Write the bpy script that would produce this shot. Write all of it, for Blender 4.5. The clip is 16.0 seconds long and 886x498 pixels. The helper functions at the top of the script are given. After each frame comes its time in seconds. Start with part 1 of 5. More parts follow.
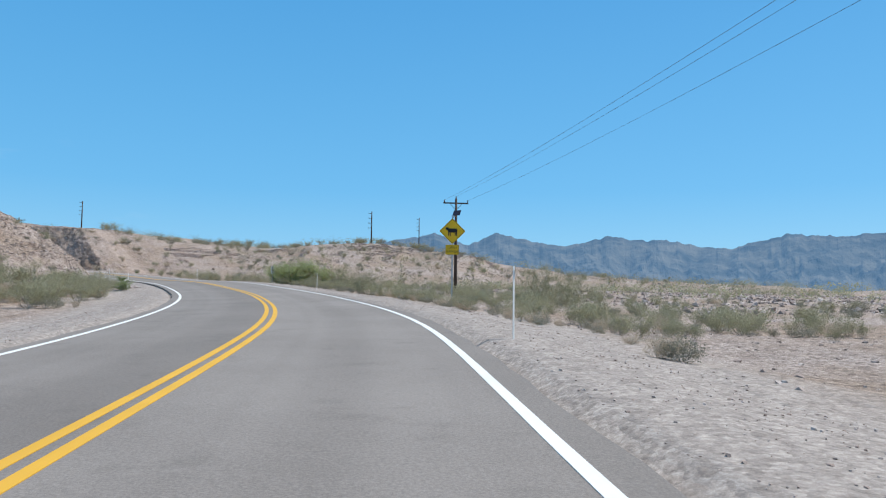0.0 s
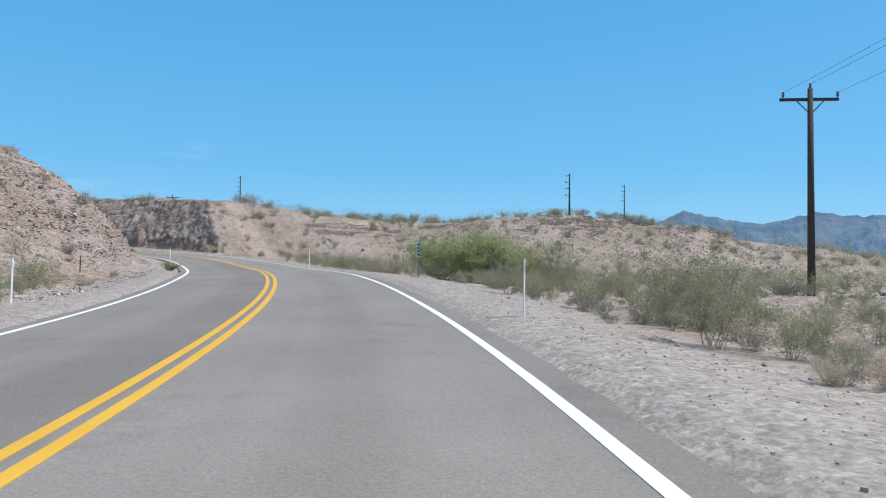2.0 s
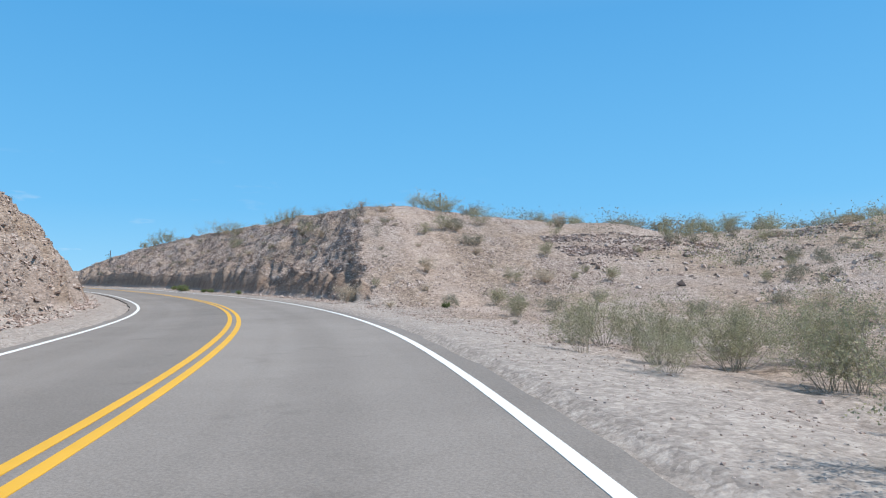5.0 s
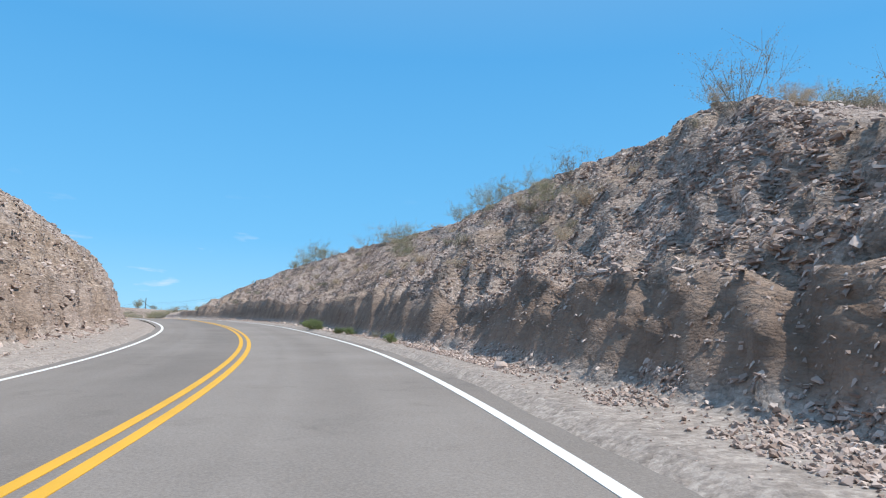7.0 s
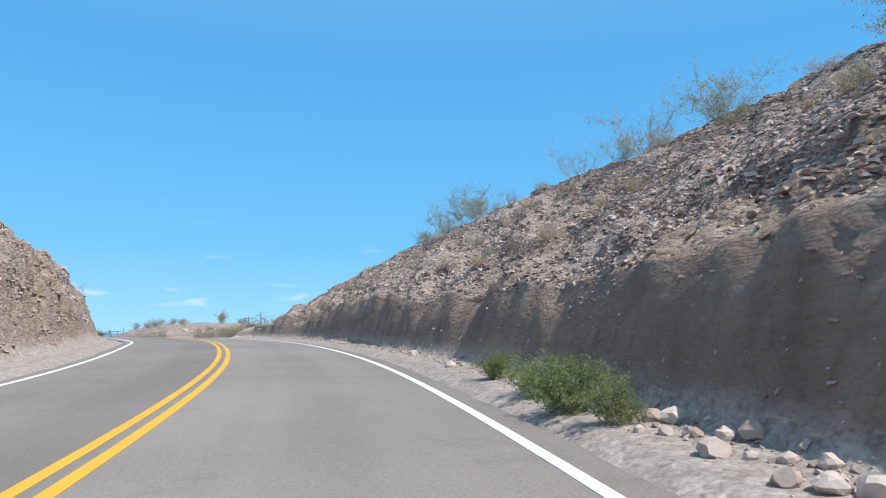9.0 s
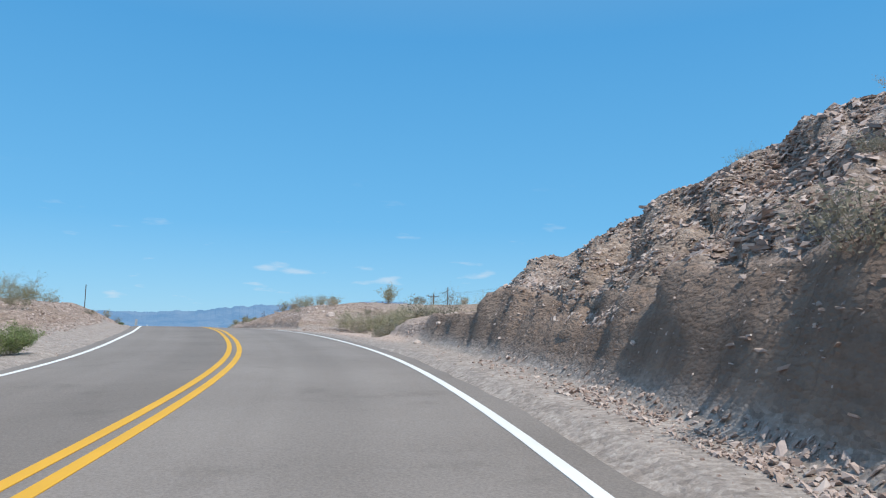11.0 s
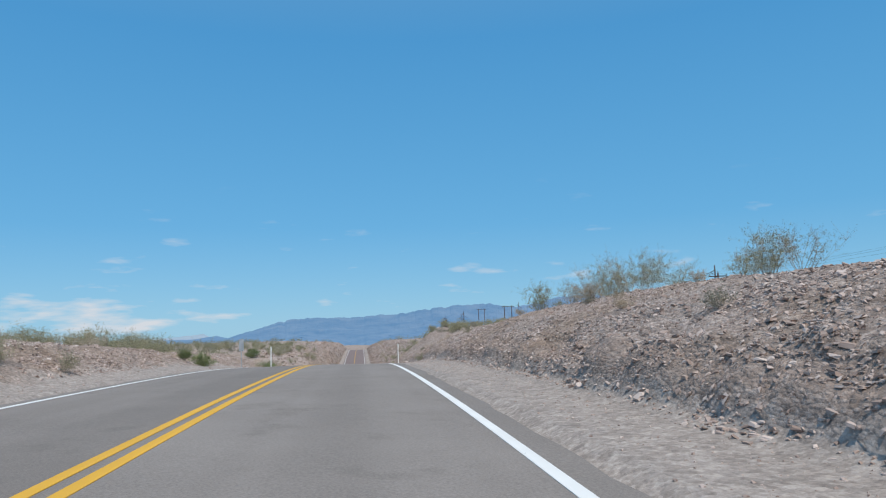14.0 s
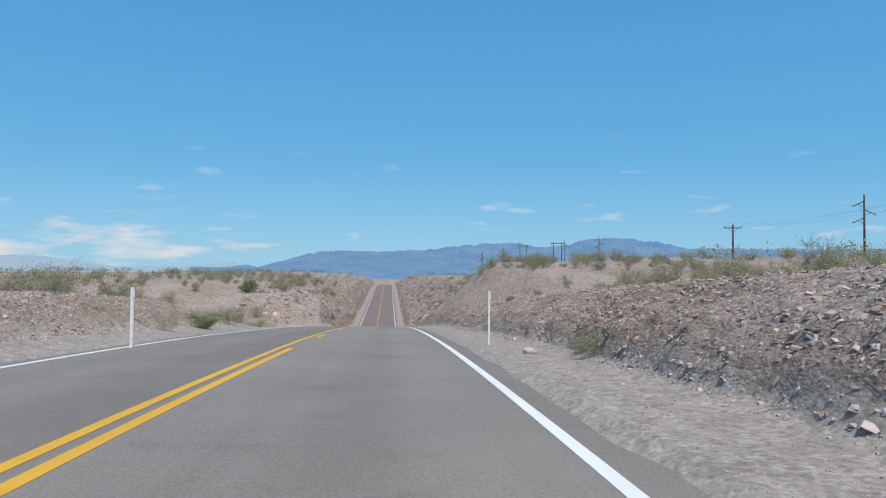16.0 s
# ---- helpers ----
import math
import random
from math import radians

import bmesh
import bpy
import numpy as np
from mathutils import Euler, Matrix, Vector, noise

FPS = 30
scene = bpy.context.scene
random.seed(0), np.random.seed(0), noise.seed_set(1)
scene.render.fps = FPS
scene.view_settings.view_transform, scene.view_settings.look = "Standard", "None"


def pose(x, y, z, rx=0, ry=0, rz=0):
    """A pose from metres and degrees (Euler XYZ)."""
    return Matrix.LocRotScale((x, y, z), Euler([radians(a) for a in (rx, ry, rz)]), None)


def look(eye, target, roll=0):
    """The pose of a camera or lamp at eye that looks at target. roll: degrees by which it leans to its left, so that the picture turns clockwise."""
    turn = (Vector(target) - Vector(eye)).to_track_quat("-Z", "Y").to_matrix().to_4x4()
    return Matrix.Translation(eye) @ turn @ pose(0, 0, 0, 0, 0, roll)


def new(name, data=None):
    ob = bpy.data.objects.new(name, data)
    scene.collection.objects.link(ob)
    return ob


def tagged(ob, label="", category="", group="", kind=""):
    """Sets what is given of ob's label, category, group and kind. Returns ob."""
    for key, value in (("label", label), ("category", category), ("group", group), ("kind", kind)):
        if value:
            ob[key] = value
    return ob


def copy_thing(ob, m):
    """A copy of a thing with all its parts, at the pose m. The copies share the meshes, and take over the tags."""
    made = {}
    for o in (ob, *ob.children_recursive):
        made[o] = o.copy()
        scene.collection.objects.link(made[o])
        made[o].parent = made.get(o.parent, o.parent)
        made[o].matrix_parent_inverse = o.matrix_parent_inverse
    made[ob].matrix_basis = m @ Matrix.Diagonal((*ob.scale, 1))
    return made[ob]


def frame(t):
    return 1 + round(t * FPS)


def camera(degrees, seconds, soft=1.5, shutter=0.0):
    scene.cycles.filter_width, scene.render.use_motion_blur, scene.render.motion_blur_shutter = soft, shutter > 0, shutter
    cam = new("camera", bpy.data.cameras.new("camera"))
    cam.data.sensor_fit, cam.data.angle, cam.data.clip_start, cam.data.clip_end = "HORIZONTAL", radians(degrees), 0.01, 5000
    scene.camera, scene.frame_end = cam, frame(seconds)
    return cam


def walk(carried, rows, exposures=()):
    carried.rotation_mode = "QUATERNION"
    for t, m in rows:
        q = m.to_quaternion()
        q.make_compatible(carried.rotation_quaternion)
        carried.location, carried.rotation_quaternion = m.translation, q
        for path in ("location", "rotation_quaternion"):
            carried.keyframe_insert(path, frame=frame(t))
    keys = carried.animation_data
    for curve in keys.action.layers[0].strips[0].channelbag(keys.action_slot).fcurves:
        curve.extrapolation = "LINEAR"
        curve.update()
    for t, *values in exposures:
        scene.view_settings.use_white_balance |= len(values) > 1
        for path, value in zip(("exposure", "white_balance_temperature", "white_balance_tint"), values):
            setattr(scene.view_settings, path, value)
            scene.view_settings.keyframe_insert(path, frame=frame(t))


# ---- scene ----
cam = camera(64.96, 16.0, soft=1.15)


def view(x, y, z, yaw, pitch, roll):
    """A camera pose from its place, heading (left of +y), tilt and lean, in degrees."""
    return pose(x, y, z, 90 + pitch, 0, yaw) @ pose(0, 0, 0, 0, 0, roll)


walk(cam, [
    (0.0, view(-0.00, -0.00, 0.00, -4.37, 4.06, 0.62)),
    (0.5, view(-0.00, 9.05, 0.39, -0.22, 3.95, 0.90)),
    (1.0, view(-0.85, 17.90, 0.66, 2.06, 3.42, 0.93)),
    (1.5, view(-2.27, 26.43, 0.89, 5.99, 3.23, 0.38)),
    (2.0, view(-4.07, 34.64, 1.22, 10.24, 2.33, 0.84)),
    (2.5, view(-6.20, 42.51, 1.57, 14.06, 2.36, 1.26)),
    (3.0, view(-8.82, 50.00, 1.81, 17.10, 2.11, 0.94)),
    (3.5, view(-11.74, 57.22, 2.14, 19.22, 2.55, 0.50)),
    (4.0, view(-14.95, 64.25, 2.48, 22.04, 3.40, 0.13)),
    (4.5, view(-18.65, 71.10, 2.71, 24.90, 4.42, -0.22)),
    (5.0, view(-22.73, 77.90, 2.91, 27.70, 5.34, -0.60)),
    (5.5, view(-27.36, 84.62, 3.21, 32.04, 5.91, -1.06)),
    (6.0, view(-32.82, 91.06, 3.67, 35.46, 5.86, -0.33)),
    (6.5, view(-38.78, 97.21, 4.02, 39.02, 8.08, -0.05)),
    (7.0, view(-45.09, 102.92, 4.41, 43.01, 8.29, 1.01)),
    (7.5, view(-51.77, 108.22, 4.83, 47.52, 8.76, 0.03)),
    (8.0, view(-58.67, 113.12, 5.25, 48.47, 10.14, -1.45)),
    (8.5, view(-65.91, 117.68, 5.69, 50.24, 8.68, -1.12)),
    (9.0, view(-73.32, 122.09, 6.13, 52.99, 8.74, -0.39)),
    (9.5, view(-80.93, 126.08, 6.63, 55.91, 7.11, 0.65)),
    (10.0, view(-88.61, 129.58, 7.11, 60.36, 6.55, 0.57)),
    (10.5, view(-96.35, 132.52, 7.55, 64.54, 6.62, 0.55)),
    (11.0, view(-104.08, 134.97, 7.95, 68.14, 6.89, 0.60)),
    (11.5, view(-111.75, 137.01, 8.24, 72.26, 6.92, 0.73)),
    (12.0, view(-119.40, 138.42, 8.49, 77.41, 6.26, 0.94)),
    (12.5, view(-126.99, 139.17, 8.75, 80.33, 4.47, 0.38)),
    (13.0, view(-134.43, 139.53, 8.96, 82.93, 3.14, -1.07)),
    (13.5, view(-141.83, 139.72, 9.17, 82.81, 5.41, -1.47)),
    (14.0, view(-149.26, 139.70, 9.24, 83.74, 6.74, -1.85)),
    (14.5, view(-156.75, 139.66, 9.29, 83.64, 6.40, -2.68)),
    (15.0, view(-164.34, 139.55, 9.30, 84.08, 5.46, -1.35)),
    (15.5, view(-172.01, 139.43, 9.25, 85.77, 4.19, -0.51)),
    (16.0, view(-179.72, 139.28, 9.07, 86.26, 1.62, 0.46)),
], exposures=[(0.0, 0.08), (3.2, 0.15), (6.0, 0.2), (8.5, 0.3), (9.7, 0.25), (11.8, -0.1), (14.5, -0.2), (16.0, -0.16)])
# ---- world, sun and exposure ----
world = bpy.data.worlds.new("desert_sky")
scene.world = world
world.use_nodes = True
wn, wl = world.node_tree.nodes, world.node_tree.links
wn.clear()
SUN_AZ, SUN_EL = radians(18), radians(57)   # from +x towards +y, and above the horizon
sky = wn.new("ShaderNodeTexSky")
sky.sky_type = "NISHITA"
sky.sun_disc = False
sky.sun_elevation = SUN_EL
sky.sun_rotation = radians(90) - SUN_AZ
sky.altitude, sky.air_density, sky.dust_density, sky.ozone_density = 300, 1.0, 0.3, 3.0
bgd = wn.new("ShaderNodeBackground")
bgd.inputs["Strength"].default_value = 0.15
wout = wn.new("ShaderNodeOutputWorld")
# small flat clouds low over the western ranges
wtc = wn.new("ShaderNodeTexCoord")
wmap = wn.new("ShaderNodeMapping")
wmap.inputs["Scale"].default_value = (5.0, 5.0, 24.0)
wnoise = wn.new("ShaderNodeTexNoise")
wnoise.inputs["Scale"].default_value, wnoise.inputs["Detail"].default_value = 2.2, 5.0
wramp = wn.new("ShaderNodeValToRGB")
wramp.color_ramp.elements[0].position, wramp.color_ramp.elements[1].position = 0.63, 0.80
wsep = wn.new("ShaderNodeSeparateXYZ")
wband = wn.new("ShaderNodeMapRange")
wband.inputs["From Min"].default_value, wband.inputs["From Max"].default_value = 0.22, 0.03
wwest = wn.new("ShaderNodeMapRange")
wwest.inputs["From Min"].default_value, wwest.inputs["From Max"].default_value = -0.3, -0.8
wmul, wmul2 = wn.new("ShaderNodeMath"), wn.new("ShaderNodeMath")
wmul.operation = wmul2.operation = "MULTIPLY"
wmix = wn.new("ShaderNodeMixRGB")
wmix.inputs["Color2"].default_value = (5.0, 5.3, 5.7, 1)
wl.new(wtc.outputs["Generated"], wmap.inputs["Vector"])
wl.new(wmap.outputs["Vector"], wnoise.inputs["Vector"])
# a larger bank of cloud stands low in the south-west
wbank, wbank2, wplus = wn.new("ShaderNodeMapRange"), wn.new("ShaderNodeMapRange"), wn.new("ShaderNodeMath")
wbank.inputs["From Min"].default_value, wbank.inputs["From Max"].default_value = -0.14, -0.32
wbank2.inputs["From Min"].default_value, wbank2.inputs["From Max"].default_value = 0.095, 0.035
wbank2.inputs["To Max"].default_value = 0.21
wplus.operation = "MULTIPLY_ADD"
wl.new(wbank.outputs["Result"], wplus.inputs[0])
wl.new(wbank2.outputs["Result"], wplus.inputs[1])
wl.new(wnoise.outputs["Fac"], wplus.inputs[2])
wl.new(wplus.outputs["Value"], wramp.inputs["Fac"])
wl.new(wtc.outputs["Generated"], wsep.inputs["Vector"])
wl.new(wsep.outputs["Z"], wband.inputs["Value"])
wl.new(wsep.outputs["Y"], wbank.inputs["Value"])
wl.new(wsep.outputs["Z"], wbank2.inputs["Value"])
wl.new(wsep.outputs["X"], wwest.inputs["Value"])
wl.new(wramp.outputs["Color"], wmul.inputs[0])
wl.new(wband.outputs["Result"], wmul.inputs[1])
wl.new(wmul.outputs["Value"], wmul2.inputs[0])
wl.new(wwest.outputs["Result"], wmul2.inputs[1])
wl.new(wmul2.outputs["Value"], wmix.inputs["Fac"])
# the deep, clear blue of dry desert air, palest at the horizon, laid over the sky model
wup = wn.new("ShaderNodeValToRGB")
for p in (0.15, 0.4, 0.7):
    wup.color_ramp.elements.new(p)
for el, (p, c) in zip(wup.color_ramp.elements, ((0.0, (0.29, 0.66, 0.95)), (0.15, (0.132, 0.51, 0.91)), (0.4, (0.078, 0.40, 0.82)), (0.7, (0.24, 0.46, 0.74)), (1.0, (0.42, 0.55, 0.70)))):
    el.position, el.color = p, (*c, 1)
wsix = wn.new("ShaderNodeVectorMath")
wsix.operation = "SCALE"
wsix.inputs["Scale"].default_value = 6.0
wblend = wn.new("ShaderNodeMixRGB")
wblend.inputs["Fac"].default_value = 0.85
wl.new(wsep.outputs["Z"], wup.inputs["Fac"])
wl.new(wup.outputs["Color"], wsix.inputs["Vector"])
wl.new(sky.outputs["Color"], wblend.inputs["Color1"])
wl.new(wsix.outputs["Vector"], wblend.inputs["Color2"])
wl.new(wblend.outputs["Color"], wmix.inputs["Color1"])
wl.new(wmix.outputs["Color"], bgd.inputs["Color"])
wl.new(bgd.outputs["Background"], wout.inputs["Surface"])

sun = new("sun", bpy.data.lights.new("sun", "SUN"))
sun.data.energy, sun.data.angle, sun.data.color = 3.95, radians(0.5), (1.0, 0.945, 0.865)
sun.matrix_world = look((math.cos(SUN_EL) * math.cos(SUN_AZ) * 200, math.cos(SUN_EL) * math.sin(SUN_AZ) * 200, math.sin(SUN_EL) * 200), (0, 0, 0))


# ---- materials ----
def material(name, rough=0.9, metal=0.0):
    m = bpy.data.materials.new(name)
    m.use_nodes = True
    b = m.node_tree.nodes["Principled BSDF"]
    b.inputs["Roughness"].default_value, b.inputs["Metallic"].default_value = rough, metal
    b.inputs["Specular IOR Level"].default_value = 0.25
    return m, m.node_tree.nodes, m.node_tree.links, b


def noise_node(n, l, scale, detail=6.0, rough=0.6, stretch=(1, 1, 1), coords="Object"):
    tc, mp, nz = n.new("ShaderNodeTexCoord"), n.new("ShaderNodeMapping"), n.new("ShaderNodeTexNoise")
    mp.inputs["Scale"].default_value = stretch
    nz.inputs["Scale"].default_value, nz.inputs["Detail"].default_value, nz.inputs["Roughness"].default_value = scale, detail, rough
    l.new(tc.outputs[coords], mp.inputs["Vector"])
    l.new(mp.outputs["Vector"], nz.inputs["Vector"])
    return nz.outputs["Fac"]


def ramp(n, l, fac, *stops):
    r = n.new("ShaderNodeValToRGB")
    e = r.color_ramp.elements
    while len(e) < len(stops):
        e.new(0.5)
    for el, (p, c) in zip(e, stops):
        el.position, el.color = p, (*c, 1)
    l.new(fac, r.inputs["Fac"])
    return r.outputs["Color"]


def mixed(n, l, fac, a, b, mode="MIX"):
    m = n.new("ShaderNodeMixRGB")
    m.blend_type = mode
    for v, s in ((fac, "Fac"), (a, "Color1"), (b, "Color2")):
        if isinstance(v, (int, float)):
            m.inputs[s].default_value = v
        elif isinstance(v, tuple):
            m.inputs[s].default_value = (*v, 1)
        else:
            l.new(v, m.inputs[s])
    return m.outputs["Color"]


def bumped(n, l, b, height, strength=0.5, distance=0.05):
    bp = n.new("ShaderNodeBump")
    bp.inputs["Strength"].default_value, bp.inputs["Distance"].default_value = strength, distance
    l.new(height, bp.inputs["Height"])
    l.new(bp.outputs["Normal"], b.inputs["Normal"])


def plain(name, color, rough=0.6, metal=0.0, scale=6.0, vary=0.25):
    m, n, l, b = material(name, rough, metal)
    f = noise_node(n, l, scale)
    lo = tuple(c * (1 - vary) for c in color)
    hi = tuple(min(1, c * (1 + vary)) for c in color)
    l.new(ramp(n, l, f, (0.3, lo), (0.7, hi)), b.inputs["Base Color"])
    return m


def make_asphalt():
    m, n, l, b = material("aged_asphalt", 0.85)
    big = noise_node(n, l, 0.25, 4)
    grain = noise_node(n, l, 38.0, 3, 0.8)
    c = ramp(n, l, grain, (0.35, (0.19, 0.166, 0.15)), (0.5, (0.252, 0.222, 0.201)), (0.72, (0.345, 0.308, 0.28)))
    c = mixed(n, l, 0.35, c, ramp(n, l, big, (0.35, (0.197, 0.174, 0.158)), (0.65, (0.31, 0.277, 0.253))))
    # wheel-worn and sealed strips, told by the mesh's own across-the-road coordinate
    at = n.new("ShaderNodeAttribute")
    at.attribute_name = "across"
    wv = n.new("ShaderNodeTexNoise")
    wv.noise_dimensions = "1D"
    wv.inputs["Scale"].default_value, wv.inputs["Detail"].default_value = 0.55, 2
    l.new(at.outputs["Fac"], wv.inputs["W"])
    c = mixed(n, l, 0.5, c, ramp(n, l, wv.outputs["Fac"], (0.38, (0.62, 0.61, 0.6)), (0.6, (1, 1, 1))), "MULTIPLY")
    st = noise_node(n, l, 0.9, 5, 0.65, (1, 1, 1))
    c = mixed(n, l, 0.35, c, ramp(n, l, st, (0.30, (0.6, 0.59, 0.58)), (0.42, (1, 1, 1))), "MULTIPLY")
    l.new(c, b.inputs["Base Color"])
    bumped(n, l, b, grain, 0.5, 0.01)
    return m


def make_red_asphalt():
    m, n, l, b = material("reddish_chipseal", 0.88)
    grain = noise_node(n, l, 30.0, 3, 0.8)
    l.new(ramp(n, l, grain, (0.3, (0.15, 0.115, 0.11)), (0.7, (0.27, 0.215, 0.205))), b.inputs["Base Color"])
    return m


def make_paint(name, color):
    m, n, l, b = material(name, 0.7)
    worn = noise_node(n, l, 9.0, 7, 0.75)
    dirt = noise_node(n, l, 1.2, 3)
    c = mixed(n, l, ramp(n, l, worn, (0.27, (1, 1, 1)), (0.34, (0, 0, 0))), color, (0.2, 0.19, 0.18))
    c = mixed(n, l, 0.25, c, ramp(n, l, dirt, (0.3, (0.6, 0.58, 0.55)), (0.7, (1, 1, 1))), "MULTIPLY")
    l.new(c, b.inputs["Base Color"])
    bumped(n, l, b, worn, 0.3, 0.004)
    return m


def make_ground():
    """Desert ground: pale gravel, pinkish caliche, rocky soil and bare cut earth in one sheet."""
    m, n, l, b = material("desert_ground", 0.95)
    grit = noise_node(n, l, 14.0, 6, 0.75)
    clod = noise_node(n, l, 2.6, 6, 0.7)
    patch = noise_node(n, l, 0.16, 5, 0.6)
    beds = noise_node(n, l, 0.5, 5, 0.65, (0.25, 0.25, 3.2))
    gravel = ramp(n, l, grit, (0.28, (0.225, 0.179, 0.156)), (0.5, (0.410, 0.338, 0.301)), (0.72, (0.600, 0.525, 0.490)))
    soil = ramp(n, l, clod, (0.30, (0.200, 0.151, 0.120)), (0.52, (0.365, 0.283, 0.228)), (0.75, (0.540, 0.444, 0.378)))
    flute = noise_node(n, l, 1.6, 6, 0.65, (1, 1, 0.12))
    earth = mixed(n, l, 0.55, ramp(n, l, beds, (0.3, (0.220, 0.151, 0.114)), (0.55, (0.320, 0.232, 0.180)), (0.72, (0.400, 0.308, 0.252))), ramp(n, l, flute, (0.3, (0.160, 0.106, 0.081)), (0.6, (0.340, 0.253, 0.199))))
    c = mixed(n, l, ramp(n, l, patch, (0.42, (0, 0, 0)), (0.58, (1, 1, 1))), soil, gravel)
    sh = n.new("ShaderNodeAttribute")
    sh.attribute_name = "shoulder"
    c = mixed(n, l, sh.outputs["Fac"], c, ramp(n, l, grit, (0.28, (0.211, 0.180, 0.165)), (0.5, (0.352, 0.308, 0.279)), (0.72, (0.492, 0.443, 0.407))))
    wa = n.new("ShaderNodeAttribute")
    wa.attribute_name = "cutwall"
    pits = n.new("ShaderNodeTexVoronoi")
    pits.feature = "DISTANCE_TO_EDGE"
    pits.inputs["Scale"].default_value = 1.5
    warp, wmp = n.new("ShaderNodeTexNoise"), n.new("ShaderNodeMapping")
    warp.inputs["Scale"].default_value, warp.inputs["Detail"].default_value = 1.2, 4.0
    wmp.inputs["Scale"].default_value = (1, 1, 0.35)
    wadd, wtc = n.new("ShaderNodeVectorMath"), n.new("ShaderNodeTexCoord")
    wadd.operation = "ADD"
    l.new(wtc.outputs["Object"], warp.inputs["Vector"])
    l.new(wtc.outputs["Object"], wadd.inputs[0])
    l.new(warp.outputs["Color"], wadd.inputs[1])
    l.new(wadd.outputs["Vector"], wmp.inputs["Vector"])
    l.new(wmp.outputs["Vector"], pits.inputs["Vector"])
    crack = ramp(n, l, pits.outputs["Distance"], (0.0, (0.550, 0.499, 0.465)), (0.035, (1, 1, 1)))
    earth = mixed(n, l, 0.3, earth, crack, "MULTIPLY")
    c = mixed(n, l, wa.outputs["Fac"], c, earth)
    tr = n.new("ShaderNodeAttribute")
    tr.attribute_name = "track"
    c = mixed(n, l, tr.outputs["Fac"], c, ramp(n, l, clod, (0.3, (0.420, 0.318, 0.263)), (0.7, (0.560, 0.449, 0.387))))
    # clods and broken plates of rock, each with its own tone
    tc, wob = n.new("ShaderNodeTexCoord"), n.new("ShaderNodeMapping")
    wob.inputs["Scale"].default_value = (1, 1, 2.2)
    l.new(tc.outputs["Object"], wob.inputs["Vector"])
    cells = []
    for scale in (4.6, 13.0):
        vo = n.new("ShaderNodeTexVoronoi")
        vo.inputs["Scale"].default_value = scale
        l.new(wob.outputs["Vector"], vo.inputs["Vector"])
        cells.append(vo)
    bw = [n.new("ShaderNodeRGBToBW") for _ in cells]
    for v, w in zip(cells, bw):
        l.new(v.outputs["Color"], w.inputs["Color"])
    clasts = mixed(n, l, 0.55, ramp(n, l, bw[0].outputs["Val"], (0.25, (0.52, 0.49, 0.46)), (0.75, (1.3, 1.28, 1.25))), ramp(n, l, bw[1].outputs["Val"], (0.25, (0.5, 0.47, 0.44)), (0.75, (1.38, 1.36, 1.34))))
    keep = n.new("ShaderNodeMath")
    keep.operation = "MAXIMUM"
    keep2 = n.new("ShaderNodeMath")
    keep2.operation = "MAXIMUM"
    l.new(tr.outputs["Fac"], keep2.inputs[0])
    half = n.new("ShaderNodeMath")
    half.operation = "MULTIPLY"
    half.inputs[1].default_value = 0.45
    l.new(sh.outputs["Fac"], half.inputs[0])
    l.new(half.outputs["Value"], keep2.inputs[1])
    l.new(keep2.outputs["Value"], keep.inputs[0])
    l.new(wa.outputs["Fac"], keep.inputs[1])
    show = n.new("ShaderNodeMapRange")
    show.inputs["To Min"].default_value, show.inputs["To Max"].default_value = 0.85, 0.18
    l.new(keep.outputs["Value"], show.inputs["Value"])
    c = mixed(n, l, show.outputs["Result"], c, clasts, "MULTIPLY")
    l.new(c, b.inputs["Base Color"])
    total = None
    for src, gain in ((grit, 0.5), (clod, 1.0), (cells[0].outputs["Distance"], -0.5), (cells[1].outputs["Distance"], -0.3)):
        mu = n.new("ShaderNodeMath")
        mu.operation = "MULTIPLY_ADD"
        mu.inputs[1].default_value = gain
        l.new(src, mu.inputs[0])
        if total is None:
            mu.inputs[2].default_value = 0.0
        else:
            l.new(total, mu.inputs[2])
        total = mu.outputs["Value"]
    relief = mixed(n, l, 0.2, flute, crack, "MULTIPLY")
    both = n.new("ShaderNodeMath")
    both.operation = "MULTIPLY_ADD"
    l.new(relief, both.inputs[0])
    l.new(wa.outputs["Fac"], both.inputs[1])
    l.new(total, both.inputs[2])
    bumped(n, l, b, both.outputs["Value"], 0.85, 0.12)
    less = n.new("ShaderNodeMapRange")
    less.inputs["To Min"].default_value, less.inputs["To Max"].default_value = 0.85, 0.75
    l.new(wa.outputs["Fac"], less.inputs["Value"])
    calm = n.new("ShaderNodeMapRange")
    calm.inputs["To Min"].default_value, calm.inputs["To Max"].default_value = 1.0, 0.4
    l.new(sh.outputs["Fac"], calm.inputs["Value"])
    force = n.new("ShaderNodeMath")
    force.operation = "MULTIPLY"
    l.new(less.outputs["Result"], force.inputs[0])
    l.new(calm.outputs["Result"], force.inputs[1])
    l.new(force.outputs["Value"], n["Bump"].inputs["Strength"])
    return m


